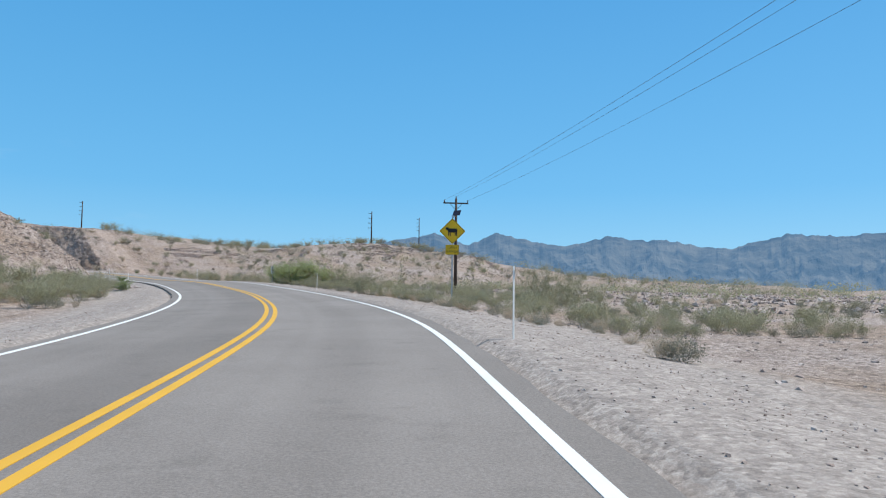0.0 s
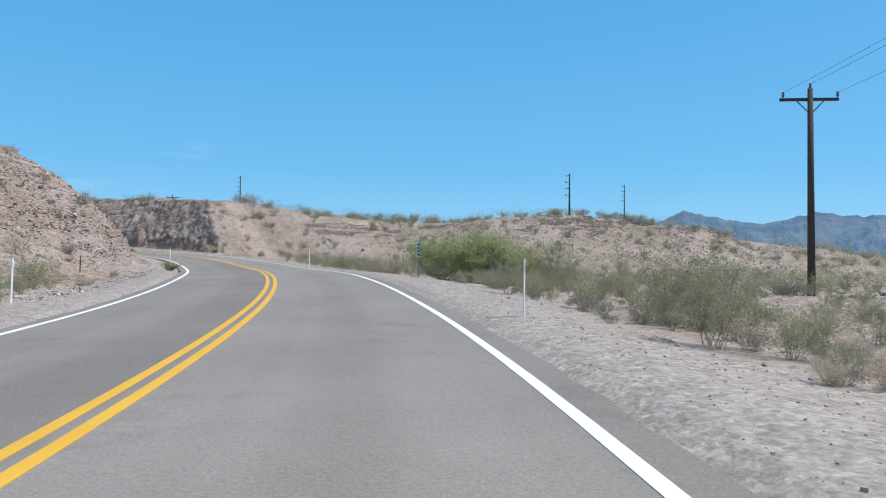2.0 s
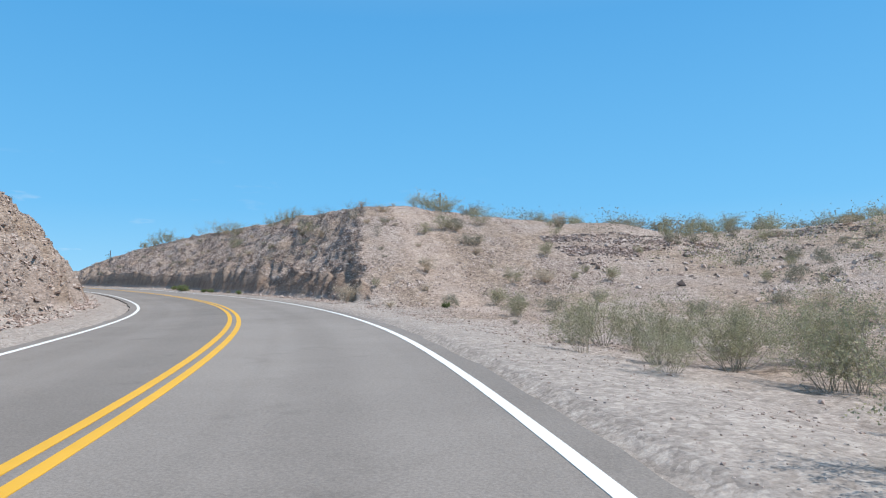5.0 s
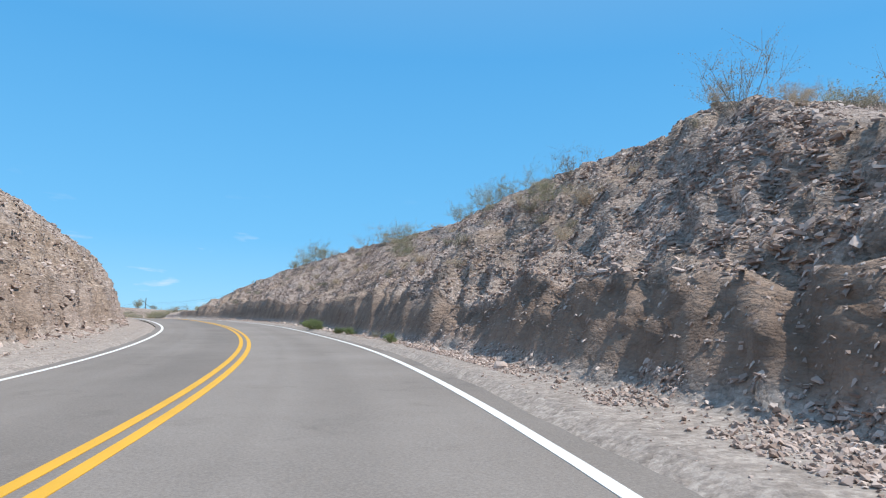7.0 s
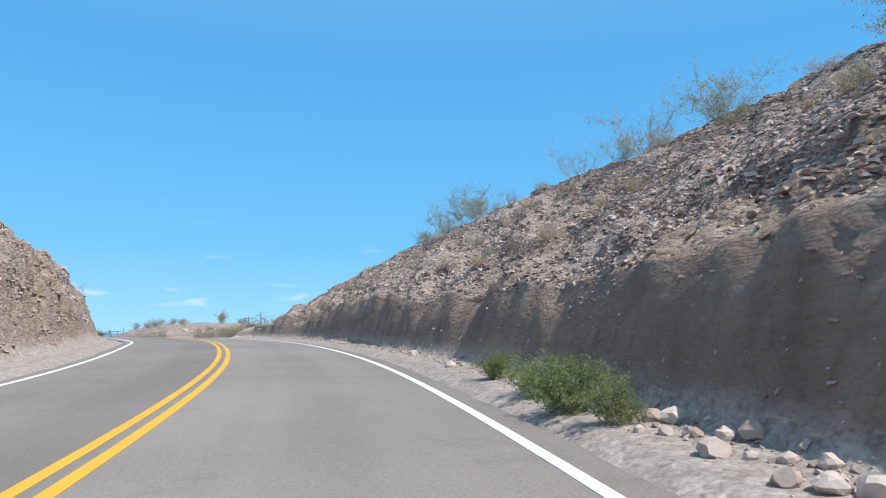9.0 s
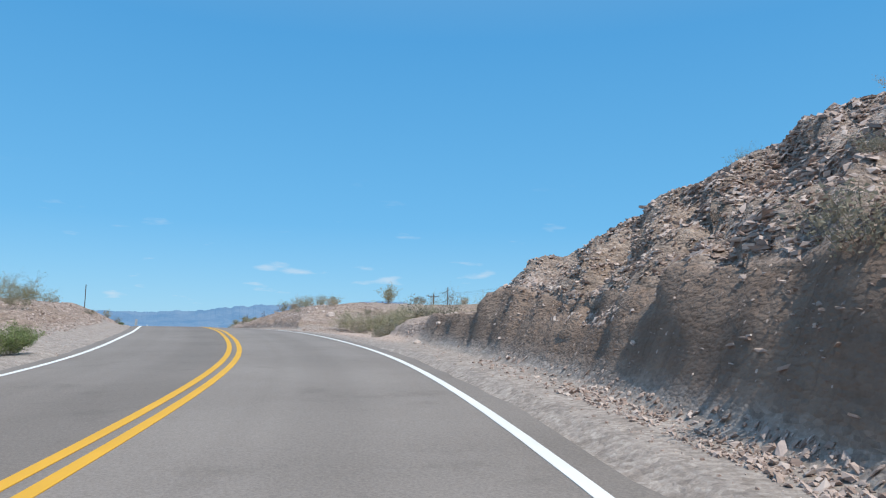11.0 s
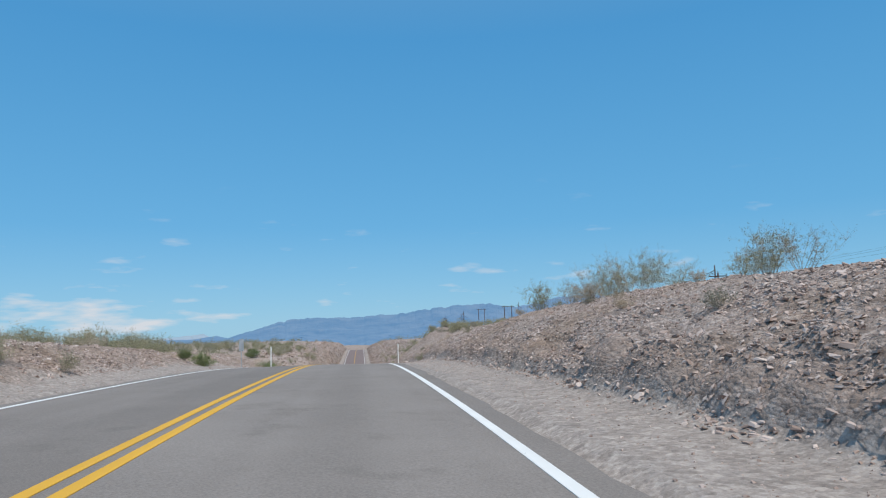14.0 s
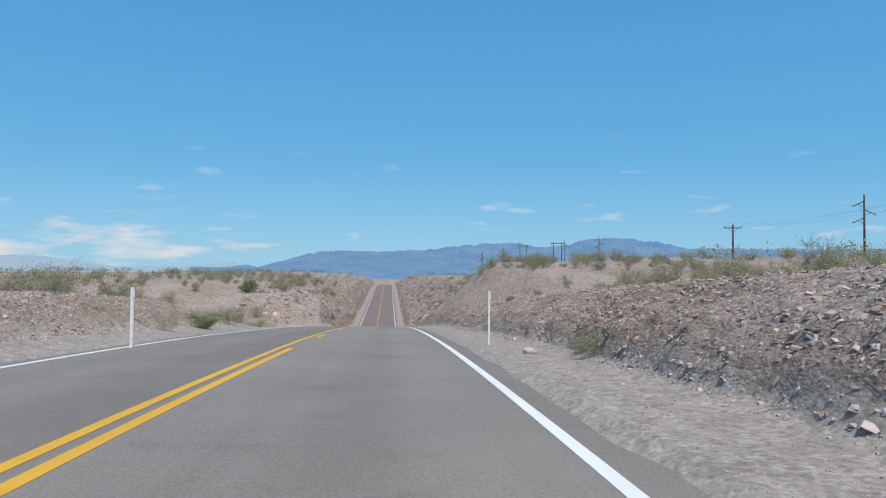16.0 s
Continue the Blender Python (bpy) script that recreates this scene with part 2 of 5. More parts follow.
def make_leaf(name, lo, hi):
    m, n, l, b = material(name, 0.65)
    oi = n.new("ShaderNodeObjectInfo")
    ge = n.new("ShaderNodeNewGeometry")
    ad = n.new("ShaderNodeMath")
    ad.operation = "ADD"
    hf = n.new("ShaderNodeMath")
    hf.operation = "MULTIPLY"
    hf.inputs[1].default_value = 0.5
    l.new(oi.outputs["Random"], ad.inputs[0])
    l.new(ge.outputs["Random Per Island"], ad.inputs[1])
    l.new(ad.outputs["Value"], hf.inputs[0])
    l.new(ramp(n, l, hf.outputs["Value"], (0.1, lo), (0.9, hi)), b.inputs["Base Color"])
    tl = n.new("ShaderNodeBsdfTranslucent")
    l.new(ramp(n, l, hf.outputs["Value"], (0.1, lo), (0.9, hi)), tl.inputs["Color"])
    mx = n.new("ShaderNodeMixShader")
    mx.inputs["Fac"].default_value = 0.42
    l.new(b.outputs["BSDF"], mx.inputs[1])
    l.new(tl.outputs["BSDF"], mx.inputs[2])
    l.new(mx.outputs["Shader"], n["Material Output"].inputs["Surface"])
    return m


def make_mountain(name, lit, shade, haze_glow, strength):
    """A far range; the haze of kilometres of air is painted as emission."""
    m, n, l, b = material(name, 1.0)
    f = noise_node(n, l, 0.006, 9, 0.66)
    # sunlit and shaded tones are painted into the base colour by noise
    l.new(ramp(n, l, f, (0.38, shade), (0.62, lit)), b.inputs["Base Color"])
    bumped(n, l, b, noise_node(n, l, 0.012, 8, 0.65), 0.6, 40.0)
    # emission stands in for the blue light scattered by the air between
    b.inputs["Emission Color"].default_value = (*haze_glow, 1)
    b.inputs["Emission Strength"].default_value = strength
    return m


def make_stone():
    m, n, l, b = material("desert_stone", 0.9)
    ge = n.new("ShaderNodeNewGeometry")
    g = noise_node(n, l, 6.0, 5, 0.7)
    c = ramp(n, l, ge.outputs["Random Per Island"], (0.0, (0.290, 0.216, 0.184)), (0.45, (0.430, 0.337, 0.293)), (0.8, (0.570, 0.467, 0.423)), (1.0, (0.640, 0.545, 0.495)))
    c = mixed(n, l, 0.4, c, ramp(n, l, g, (0.3, (0.600, 0.558, 0.528)), (0.7, (1, 1, 1))), "MULTIPLY")
    l.new(c, b.inputs["Base Color"])
    bumped(n, l, b, g, 0.5, 0.03)
    return m


M_ASPHALT, M_RED = make_asphalt(), make_red_asphalt()
M_WHITE, M_YELLOW = make_paint("white_road_paint", (0.80, 0.80, 0.78)), make_paint("yellow_road_paint", (0.72, 0.40, 0.045))
M_GROUND, M_STONE = make_ground(), make_stone()
M_CREOSOTE = make_leaf("creosote_leaf", (0.235, 0.225, 0.13), (0.44, 0.415, 0.265))
M_GREEN = make_leaf("green_leaf", (0.27, 0.31, 0.125), (0.52, 0.53, 0.28))
M_HERB = make_leaf("dark_green_leaf", (0.13, 0.17, 0.065), (0.29, 0.34, 0.15))
M_SAGE = make_leaf("grey_leaf", (0.22, 0.205, 0.155), (0.40, 0.37, 0.29))
M_DRY = make_leaf("dry_twig", (0.40, 0.32, 0.235), (0.64, 0.54, 0.42))
M_BARK = plain("grey_bark", (0.33, 0.285, 0.23), 0.9, 0, 20)
M_POLE = plain("creosoted_pole_wood", (0.075, 0.055, 0.045), 0.85, 0, 8)
M_WIRE = plain("weathered_wire", (0.10, 0.10, 0.105), 0.5, 0.6)
M_INSUL = plain("porcelain_insulator", (0.16, 0.13, 0.12), 0.3)
M_STEEL = plain("galvanised_steel", (0.45, 0.46, 0.47), 0.45, 0.7, 12, 0.15)
M_SIGNY = plain("yellow_sign_sheeting", (0.80, 0.47, 0.02), 0.45, 0, 3, 0.06)
M_SIGNW = plain("white_sign_sheeting", (0.75, 0.76, 0.76), 0.5, 0, 3, 0.06)
M_BLACK = plain("black_sign_ink", (0.018, 0.018, 0.02), 0.5, 0, 3, 0.1)
M_BACK = plain("bare_aluminium_back", (0.42, 0.44, 0.46), 0.5, 0.5, 5, 0.15)
M_POST = plain("white_plastic_post", (0.76, 0.75, 0.72), 0.55, 0, 5, 0.1)
M_SOLAR = plain("solar_cell", (0.03, 0.035, 0.06), 0.25, 0.1, 5, 0.2)
# northern range: blue haze painted on as a faint emission
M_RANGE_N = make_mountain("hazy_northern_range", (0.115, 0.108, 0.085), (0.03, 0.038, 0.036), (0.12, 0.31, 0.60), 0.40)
# the two western ranges emit more, as thicker haze put into their colour
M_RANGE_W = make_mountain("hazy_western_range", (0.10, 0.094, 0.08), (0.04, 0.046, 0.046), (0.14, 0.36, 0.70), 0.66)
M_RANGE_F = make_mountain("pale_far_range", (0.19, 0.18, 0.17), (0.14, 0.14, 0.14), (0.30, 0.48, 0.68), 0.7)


# ---- mesh helpers ----
def mesh_object(name, verts, faces, mat, smooth=False):
    me = bpy.data.meshes.new(name)
    if isinstance(faces, np.ndarray):
        v = np.asarray(verts, np.float32)
        me.vertices.add(len(v))
        me.vertices.foreach_set("co", v.ravel())
        me.loops.add(faces.size)
        me.loops.foreach_set("vertex_index", faces.ravel().astype(np.int32))
        me.polygons.add(len(faces))
        me.polygons.foreach_set("loop_start", (np.arange(len(faces)) * faces.shape[1]).astype(np.int32))
        me.update(calc_edges=True)
        if not smooth:
            me.shade_flat()
    else:
        me.from_pydata(np.asarray(verts, float).tolist(), [], faces)
    me.materials.append(mat)
    if smooth:
        me.polygons.foreach_set("use_smooth", np.ones(len(me.polygons), dtype=bool))
    me.update()
    return new(name, me)


def part(name, bm, mat, parent=None, label="", smooth=False):
    """Link a bmesh as one mesh object under a thing or a part."""
    me = bpy.data.meshes.new(name)
    if smooth:
        for f in bm.faces:
            f.smooth = True
    bm.to_mesh(me)
    bm.free()
    me.materials.append(mat)
    ob = new(name, me)
    ob.parent = parent
    return tagged(ob, label)


def thing(name, label, category, group="", kind=""):
    return tagged(new(name), label, category, group, kind)


def tube(bm, a, b, r0, r1, sides=8, caps=True):
    """A tapered round bar from a to b."""
    a, b = Vector(a), Vector(b)
    d = b - a
    m = Matrix.Translation((a + b) / 2) @ d.to_track_quat("Z", "Y").to_matrix().to_4x4()
    bmesh.ops.create_cone(bm, cap_ends=caps, segments=sides, radius1=r0, radius2=r1, depth=d.length, matrix=m)


def block(bm, size, at=(0, 0, 0), turn=(0, 0, 0), bevel=0.0):
    r = bmesh.ops.create_cube(bm, size=1.0, matrix=pose(*at, *turn) @ Matrix.Diagonal((*size, 1)))
    if bevel:
        ed = list({e for v in r["verts"] for e in v.link_edges})
        bmesh.ops.bevel(bm, geom=ed, offset=bevel, segments=2, affect="EDGES")


def lattice(x, y, seed):
    h = (x.astype(np.int64) * 374761393 + y.astype(np.int64) * 668265263 + seed * 974711) & 0x7FFFFFFF
    h = ((h ^ (h >> 13)) * 1274126177) & 0x7FFFFFFF
    return ((h ^ (h >> 16)) & 0xFFFF) / 65535.0


def value_noise(x, y, seed=0):
    xi, yi = np.floor(x), np.floor(y)
    fx, fy = x - xi, y - yi
    fx, fy = fx * fx * (3 - 2 * fx), fy * fy * (3 - 2 * fy)
    a, b = lattice(xi, yi, seed), lattice(xi + 1, yi, seed)
    c, d = lattice(xi, yi + 1, seed), lattice(xi + 1, yi + 1, seed)
    return (a * (1 - fx) + b * fx) * (1 - fy) + (c * (1 - fx) + d * fx) * fy - 0.5


def fbm(x, y, octaves=4, seed=0, gain=0.5):
    s, a = 0.0, 1.0
    for o in range(octaves):
        s = s + a * value_noise(x * 2 ** o + 17.3 * o, y * 2 ** o - 9.1 * o, seed + o)
        a *= gain
    return s


def step(a, b, x):
    k = np.clip((x - a) / (b - a), 0, 1)
    return k * k * (3 - 2 * k)


def table(x, *pairs):
    return np.interp(x, [p[0] for p in pairs], [p[1] for p in pairs])


# ---- the road's line: yellow centre line, one row every station (about 18 m): x, y, z, bank ----
ROAD = [
    (-2.24, 0.02, -1.31, 0.032),
    (-3.03, 17.61, -0.62, 0.029),
    (-6.21, 34.12, -0.07, 0.034),
    (-10.92, 49.21, 0.52, 0.040),
    (-16.96, 63.25, 1.20, 0.037),
    (-24.61, 76.70, 1.68, 0.023),
    (-34.40, 89.62, 2.51, 0.017),
    (-46.37, 101.41, 3.28, 0.029),
    (-59.69, 111.59, 4.10, 0.035),
    (-74.25, 120.44, 4.99, 0.019),
    (-89.40, 127.69, 5.91, 0.026),
    (-104.67, 132.92, 6.75, 0.014),
    (-119.70, 136.34, 7.31, 0.018),
    (-134.51, 137.43, 7.84, 0.005),
    (-149.25, 137.50, 8.16, -0.013),
    (-164.31, 137.29, 8.21, -0.008),
    (-179.69, 137.04, 7.97, -0.006),
    (-195.12, 136.87, 7.31, -0.006),
    (-210.56, 136.68, 6.36, -0.006),
    (-226.01, 136.50, 5.22, -0.006),
    (-241.45, 136.31, 3.92, -0.006),
    (-256.89, 136.12, 2.56, -0.006),
    (-272.34, 135.94, 1.19, -0.006),
]

def catmull(rows, per):
    r = np.array(rows, float)
    r = np.vstack([2 * r[0] - r[1], r, 2 * r[-1] - r[-2]])
    out = []
    for k in range(1, len(r) - 2):
        a, b, c, d = r[k - 1:k + 3]
        for q in np.arange(per) / per:
            out.append(0.5 * (2 * b + (c - a) * q + (2 * a - 5 * b + 4 * c - d) * q * q + (3 * b - a - 3 * c + d) * q ** 3))
    return np.array(out + [r[-2]])


ROAD_A = np.array(ROAD)
head = ROAD_A[0] - ROAD_A[1]
tail = ROAD_A[-1] - ROAD_A[-2]
before = [ROAD_A[0] + head * k + np.array([0.35 * k * k, 0, 0.2 * k, 0]) for k in (4, 3, 2, 1)]
after = [ROAD_A[-1] + tail * k for k in range(1, 31)]
for k, row in enumerate(after):
    row[2] = table(23 + k, (22, -0.76), (23, -2.0), (24, -2.7), (25, -2.9), (26.5, -2.8), (29, -1.9), (32, -0.7), (36, 0.55), (38, 0.8), (40, 0.4), (46, -3), (52, -7))
LINE = catmull(before + list(ROAD_A) + after, 10)
STATION = np.arange(len(LINE)) * 0.1 - 4.0
TAN = np.gradient(LINE[:, :2], axis=0)
TAN /= np.linalg.norm(TAN, axis=1)[:, None]
RIGHT = np.column_stack([TAN[:, 1], -TAN[:, 0]])


def road_at(st):
    """Centre x, y, z, bank, and the unit vector to the right, at stations."""
    st = np.asarray(st, float)
    c = [np.interp(st, STATION, LINE[:, k]) for k in range(4)]
    rx, ry = np.interp(st, STATION, RIGHT[:, 0]), np.interp(st, STATION, RIGHT[:, 1])
    n = np.hypot(rx, ry)
    return (*c, rx / n, ry / n)


def station_of(x, y):
    """The nearest station and the offset to the right of the centre line."""
    x, y = np.ravel(x), np.ravel(y)
    best = np.empty(len(x), int)
    for k in range(0, len(x), 4000):
        d = (x[k:k + 4000, None] - LINE[None, :, 0]) ** 2 + (y[k:k + 4000, None] - LINE[None, :, 1]) ** 2
        best[k:k + 4000] = d.argmin(1)
    ex, ey = x - LINE[best, 0], y - LINE[best, 1]
    along = ex * TAN[best, 0] + ey * TAN[best, 1]
    return STATION[best] + along / 18.5, np.sign(ex * RIGHT[best, 0] + ey * RIGHT[best, 1]) * np.hypot(ex, ey)


def natural_right(st, u, x, y, zr):
    """Height of the uncut desert on the outer side of the bend, over the road."""
    x = x - 3.2
    yb = table(x, (-60, 96.2), (-44, 101.7), (-30, 110.2), (-10, 116.2), (20, 122.2), (60, 121.2), (110, 119.2))
    yr = table(x, (-60, 123.2), (-50, 126.2), (-40, 137.2), (-30, 144.2), (-6, 148.2), (11, 149.2), (28, 147.2), (60, 141.2))
    hr = table(x, (-60, 11.25), (-46, 10.4), (-40, 9.9), (-32, 9.7), (-23, 9.6), (-12, 11.05), (-6, 11.2), (-1, 11.1), (4, 10.3), (11, 9.5), (17, 8.6), (28, 6.2), (36, 5.0), (60, 3.4), (110, 2.45))
    gully = 1.0 + table(x, (-50, 0.1), (-34, 0.5)) * fbm(x * 0.10, y * 0.025, 4, 5)
    way = np.clip((y - yb) / (yr - yb) * gully, 0, 1)
    # a ledge of harder rock under the rim
    rim = step(0.80, 0.86, way + 0.12 * fbm(x * 0.2, y * 0.05, 3, 6)) * table(x, (-45, 0.3), (-30, 1.0), (5, 1.0), (30, 0.5))
    hill = -0.6 + (hr - zr + 0.6) * (0.86 * way ** 0.9 + 0.14 * np.where(rim > 0, rim * step(0.80, 0.86, way) + (1 - rim) * way, way))
    mesa = table(st, (7.6, 6.3), (7.85, 6.5), (8.2, 7.0), (8.6, 7.7), (9, 7.9), (9.5, 7.9), (10, 7.8), (10.5, 7.3), (11, 6.4), (11.5, 5.1), (11.85, 3.6), (12.0, 2.4), (12.12, 1.15), (12.4, 1.05), (12.6, 1.0), (12.7, 0.85), (12.78, 0.0), (13.85, 0.02), (14.02, 0.35), (14.2, 1.0), (14.33, 1.6), (14.42, 1.8),
                 (14.6, 2.0), (15, 2.15), (15.6, 2.0), (16, 1.8), (16.8, 1.6), (18, 1.7), (18.7, 2.4), (19.5, 4.5), (21, 7.2), (22.5, 8.5), (25, 9.3), (28, 8.5), (32, 7), (36, 5.0), (39, 2), (45, -1))
    mesa = mesa + table(st, (7.9, 0.10), (8.6, 0.02), (10, 0.03), (12, 0.04)) * np.clip(u - table(st, (7.8, 11.4), (9, 15), (10, 16), (11, 13), (12, 9), (14, 14)), -4, 22)
    mesa = np.where((st > 12.76) & (st < 13.95), mesa + 0.5 * step(15, 22, u), mesa)
    # the lit end of the hill is one even slope, cut off by the road cut along a sharp edge
    x = x + 3.2
    end = 6.8 - 0.27 * (x + 43.9) + 0.32 * (y - 114.9) - zr
    cap = table(x, (-56, 11.6), (-51, 11.3), (-48, 10.5), (-45, 9.8), (-42, 9.4), (-38, 9.1), (-30, 9.2)) + 0.05 * np.clip(y - 128, 0, 14) - zr
    end = np.maximum(np.minimum(end, cap), -0.15)
    w = step(-37, -27, x)
    k = step(7.0, 7.6, st)
    tip = np.minimum(end, mesa * k + cap * (1 - k))
    hill = hill * w + tip * (1 - w)
    k = step(8.5, 9.2, st)
    return hill * (1 - k) + mesa * k


def natural_left(st, u):
    a = -u
    h = table(st, (2.2, -0.25), (3.1, -0.1), (3.6, 0.1), (4.2, 0.2), (4.8, 0.4), (5.0, 1.0), (5.2, 2.2), (5.5, 4.8), (5.86, 6.2), (6.3, 7.4), (7, 9.0), (8, 8.6), (9, 7.0), (10, 6.0), (10.8, 5.3), (11.3, 4.4), (11.7, 3.2), (11.88, 1.8), (12.0, 0.4), (12.15, 0.0), (12.4, 0.25), (12.8, 1.0), (13.4, 1.3),
              (14, 1.35), (15, 1.35), (16.15, 1.1), (16.35, 0.25), (16.7, 0.35), (16.95, 1.2), (18, 1.5), (18.5, 0.3), (19.2, -1.5), (21, -0.4), (22, 4.2), (23, 8.0), (25, 9.0), (28, 8.4), (32, 7), (36, 5.0), (39, 2), (45, -1))
    return h + np.where(st < 11.9, 0.28 * step(3.2, 4.5, st), 0.07) * np.clip(a - 11, -3, 16)


def cut_right(st, u):
    # a near-upright wall of bare earth, and the stony slope above it
    high = table(st, (7.0, 0.5), (7.3, 1.2), (7.9, 1.6), (8.12, 1.0), (8.4, 1.8), (9, 2.1), (9.5, 1.8), (10, 1.55), (10.5, 1.8), (11.3, 1.8), (11.8, 1.3)) * (1 + 0.4 * fbm(st * 3, st * 0 + 1.7, 4, 15))
    deep = np.interp(u, [4.4, 5.4, 5.6, 5.8, 6.1, 6.5], [0, 0.03, 0.1, 0.28, 0.64, 1]) * high
    deep = deep + np.clip(u - 6.5, 0, 99) * table(st, (7.2, 1.0), (7.9, 0.95), (8.6, 0.82), (9.2, 0.69), (9.8, 0.63), (10.4, 0.63), (11, 0.66), (11.6, 0.76))
    low = np.interp(u, [4.4, 5.6, 5.9, 6.15, 6.7, 7.6, 9.3, 12.5, 20, 40], [-0.06, 0.0, 0.1, 0.5, 0.9, 1.4, 1.95, 2.6, 4, 9])
    k = step(12.3, 12.6, st) * (1 - step(18.6, 20, st))
    k2 = step(12.3, 12.5, st) * (1 - step(12.7, 12.85, st))
    low = low + k2 * np.interp(u, [5.8, 6.6, 8], [0, 0, 0.9])
    return deep * (1 - k) + low * k


def cut_left(st, u):
    a = -u
    foot = table(st, (6, 0.2), (7.2, 0.3), (9.0, 0.25), (10, 0.0), (10.6, -0.3), (11.0, -0.6), (11.6, -0.8))
    deep = np.interp(a - foot, [4.4, 5.6, 6.2, 7.2, 9, 12, 16, 25, 40], [0, 0.05, 0.3, 2.3, 4.5, 6.9, 9.5, 14, 22])
    deep = deep * table(st, (3, 0.8), (5.6, 0.88), (6.4, 1.0), (7.5, 1.05), (9, 1.02), (10.3, 1.1), (11.0, 1.15), (11.5, 1.15))
    low = np.interp(a, [4.4, 5.0, 5.6, 6.4, 7.4, 9, 14, 25, 40], [-0.05, 0.0, 0.15, 0.6, 1.1, 1.55, 2.3, 4, 9])
    k = step(11.9, 12.15, st) * (1 - step(18.4, 20, st))
    return deep * (1 - k) + low * k


def foot_shift(st, u):
    """How far the foot of the cuts wanders out and in."""
    lie = np.where(u > 0, table(st, (6.9, 0.9), (7.2, 0.75), (7.6, 0.1), (8, -0.15), (9, -0.25), (9.6, -0.4), (11.4, -0.45), (12.2, 0.0)), 0.0)
    return lie + np.where(u > 0, 0.35, 0.45) * fbm(st * 2.0, st * 0 + 3.1, 2, 11) + 0.06 * fbm(st * 9, st * 0, 2, 12)


def desert_height(st, u, x, y):
    """Height of the ground, and how far it is cut wall, shoulder gravel and bare dirt track."""
    cx, cy, zr, bank, rx, ry = road_at(st)
    uu = u - np.sign(u) * foot_shift(st, u) * step(4.6, 6, np.abs(u))
    nat = np.where(u > 0, natural_right(st, u, x, y, zr), natural_left(st, u))
    nat = nat + 0.35 * fbm(x * 0.12, y * 0.12, 4, 21) * step(6, 12, np.abs(u))
    cut = np.where(u > 0, cut_right(st, uu), cut_left(st, uu))
    fill = -0.05 - 0.13 * np.clip(np.abs(u) - 5.2, 0, 60)
    dz = np.maximum(np.minimum(nat, cut), np.maximum(fill, np.minimum(nat, -0.05)))
    wall = step(0.15, 0.5, dz) * (1 - step(1.6, 2.3, dz + 1.0 * fbm(x * 0.5, y * 0.5, 3, 31))) * (cut < nat + 0.05) * (np.abs(uu) < np.where(u > 0, 6.6, 9))
    wall = wall * np.where(u > 0, step(6.7, 7.2, st) * (1 - 0.6 * step(13, 13.5, st)), 0.3 * step(3.6, 4.5, st))
    away = np.hypot(np.maximum(np.where(u > 0, u - 122, -u - 70), 0), np.maximum(np.maximum(-3 - st, st - 48) * 18, 0))
    far = np.maximum(step(0, 260, away), step(26, 62, -u) * (st > -2) * (st < 15))
    plainz = table(x, (-2500, -30), (-1100, -16), (-800, -6), (-560, 2), (-380, 7), (-150, 7.9), (-40, 1.5)) + 2.5 * fbm(x * 0.006, y * 0.006, 4, 41)
    z = (zr + bank * np.clip(u, -9, 9) + dz) * (1 - far) + plainz * far
    shoulder = (1 - step(0.12, 0.5, dz + 0.3 * fbm(x * 0.6, y * 0.6, 3, 51))) * (1 - step(6.5, 10, np.abs(u) + 3 * fbm(x * .2, y * .2, 2, 52)))
    track = step(12.3, 12.6, st) * (1 - step(13.6, 13.95, st)) * step(4.6, 6, u) * (1 - step(24, 30, u))
    # the old wheel track that climbs the end of the hill
    ramp_track = (1 - step(1.0, 2.2, np.abs((x + 36.4) + (y - 106.5) * 0.81))) * step(102, 105, y) * (1 - step(121, 124, y)) * (u > 6)
    return z, wall, shoulder, np.clip(np.maximum(track, 0.55 * ramp_track), 0, 1)


def ground_spot(x, y):
    st, u = station_of(np.array([x]), np.array([y]))
    return float(desert_height(st, u, np.array([x]), np.array([y]))[0][0])


def side_spot(st, u):
    """World x, y, z of the ground at a station and an offset to the right."""
    cx, cy, zr, bank, rx, ry = (float(v) for v in road_at(st))
    x, y = cx + rx * u, cy + ry * u
    z = desert_height(np.array([float(st)]), np.array([float(u)]), np.array([x]), np.array([y]))[0][0]
    return x, y, float(z)


def grid_faces(rows, cols):
    k = np.arange(rows * cols).reshape(rows, cols)
    return np.stack([k[:-1, :-1], k[:-1, 1:], k[1:, 1:], k[1:, :-1]], -1).reshape(-1, 4)


# ---- the ground: a fine strip along the road, and the plain round it, in one mesh ----
st_rows = np.concatenate([np.arange(-3.5, 3, 0.08), np.arange(3, 6.7, 0.022), np.arange(6.7, 12.7, 0.016), np.arange(12.7, 17.5, 0.022), np.arange(17.5, 26, 0.07), np.arange(26, 48.1, 0.25)])
u_cols = np.concatenate([np.arange(-70, -26, 4.0), np.arange(-26, -16, 1.0), np.arange(-16, -12, 0.4), np.arange(-12, -9, 0.25), np.arange(-9, -4.4, 0.15), [-4.2, -2, 0, 2, 4.2],
                         np.arange(4.45, 5.4, 0.22), np.arange(5.4, 6.0, 0.085), np.arange(6.0, 6.5, 0.06), np.arange(6.5, 6.8, 0.1), np.arange(6.8, 9.5, 0.2), np.arange(9.5, 15, 0.27), np.arange(15, 19, 0.4), np.arange(19, 52, 0.9), np.arange(52, 72, 1.6), np.arange(72, 126, 2.2)])
S, U = np.meshgrid(st_rows, u_cols, indexing="ij")
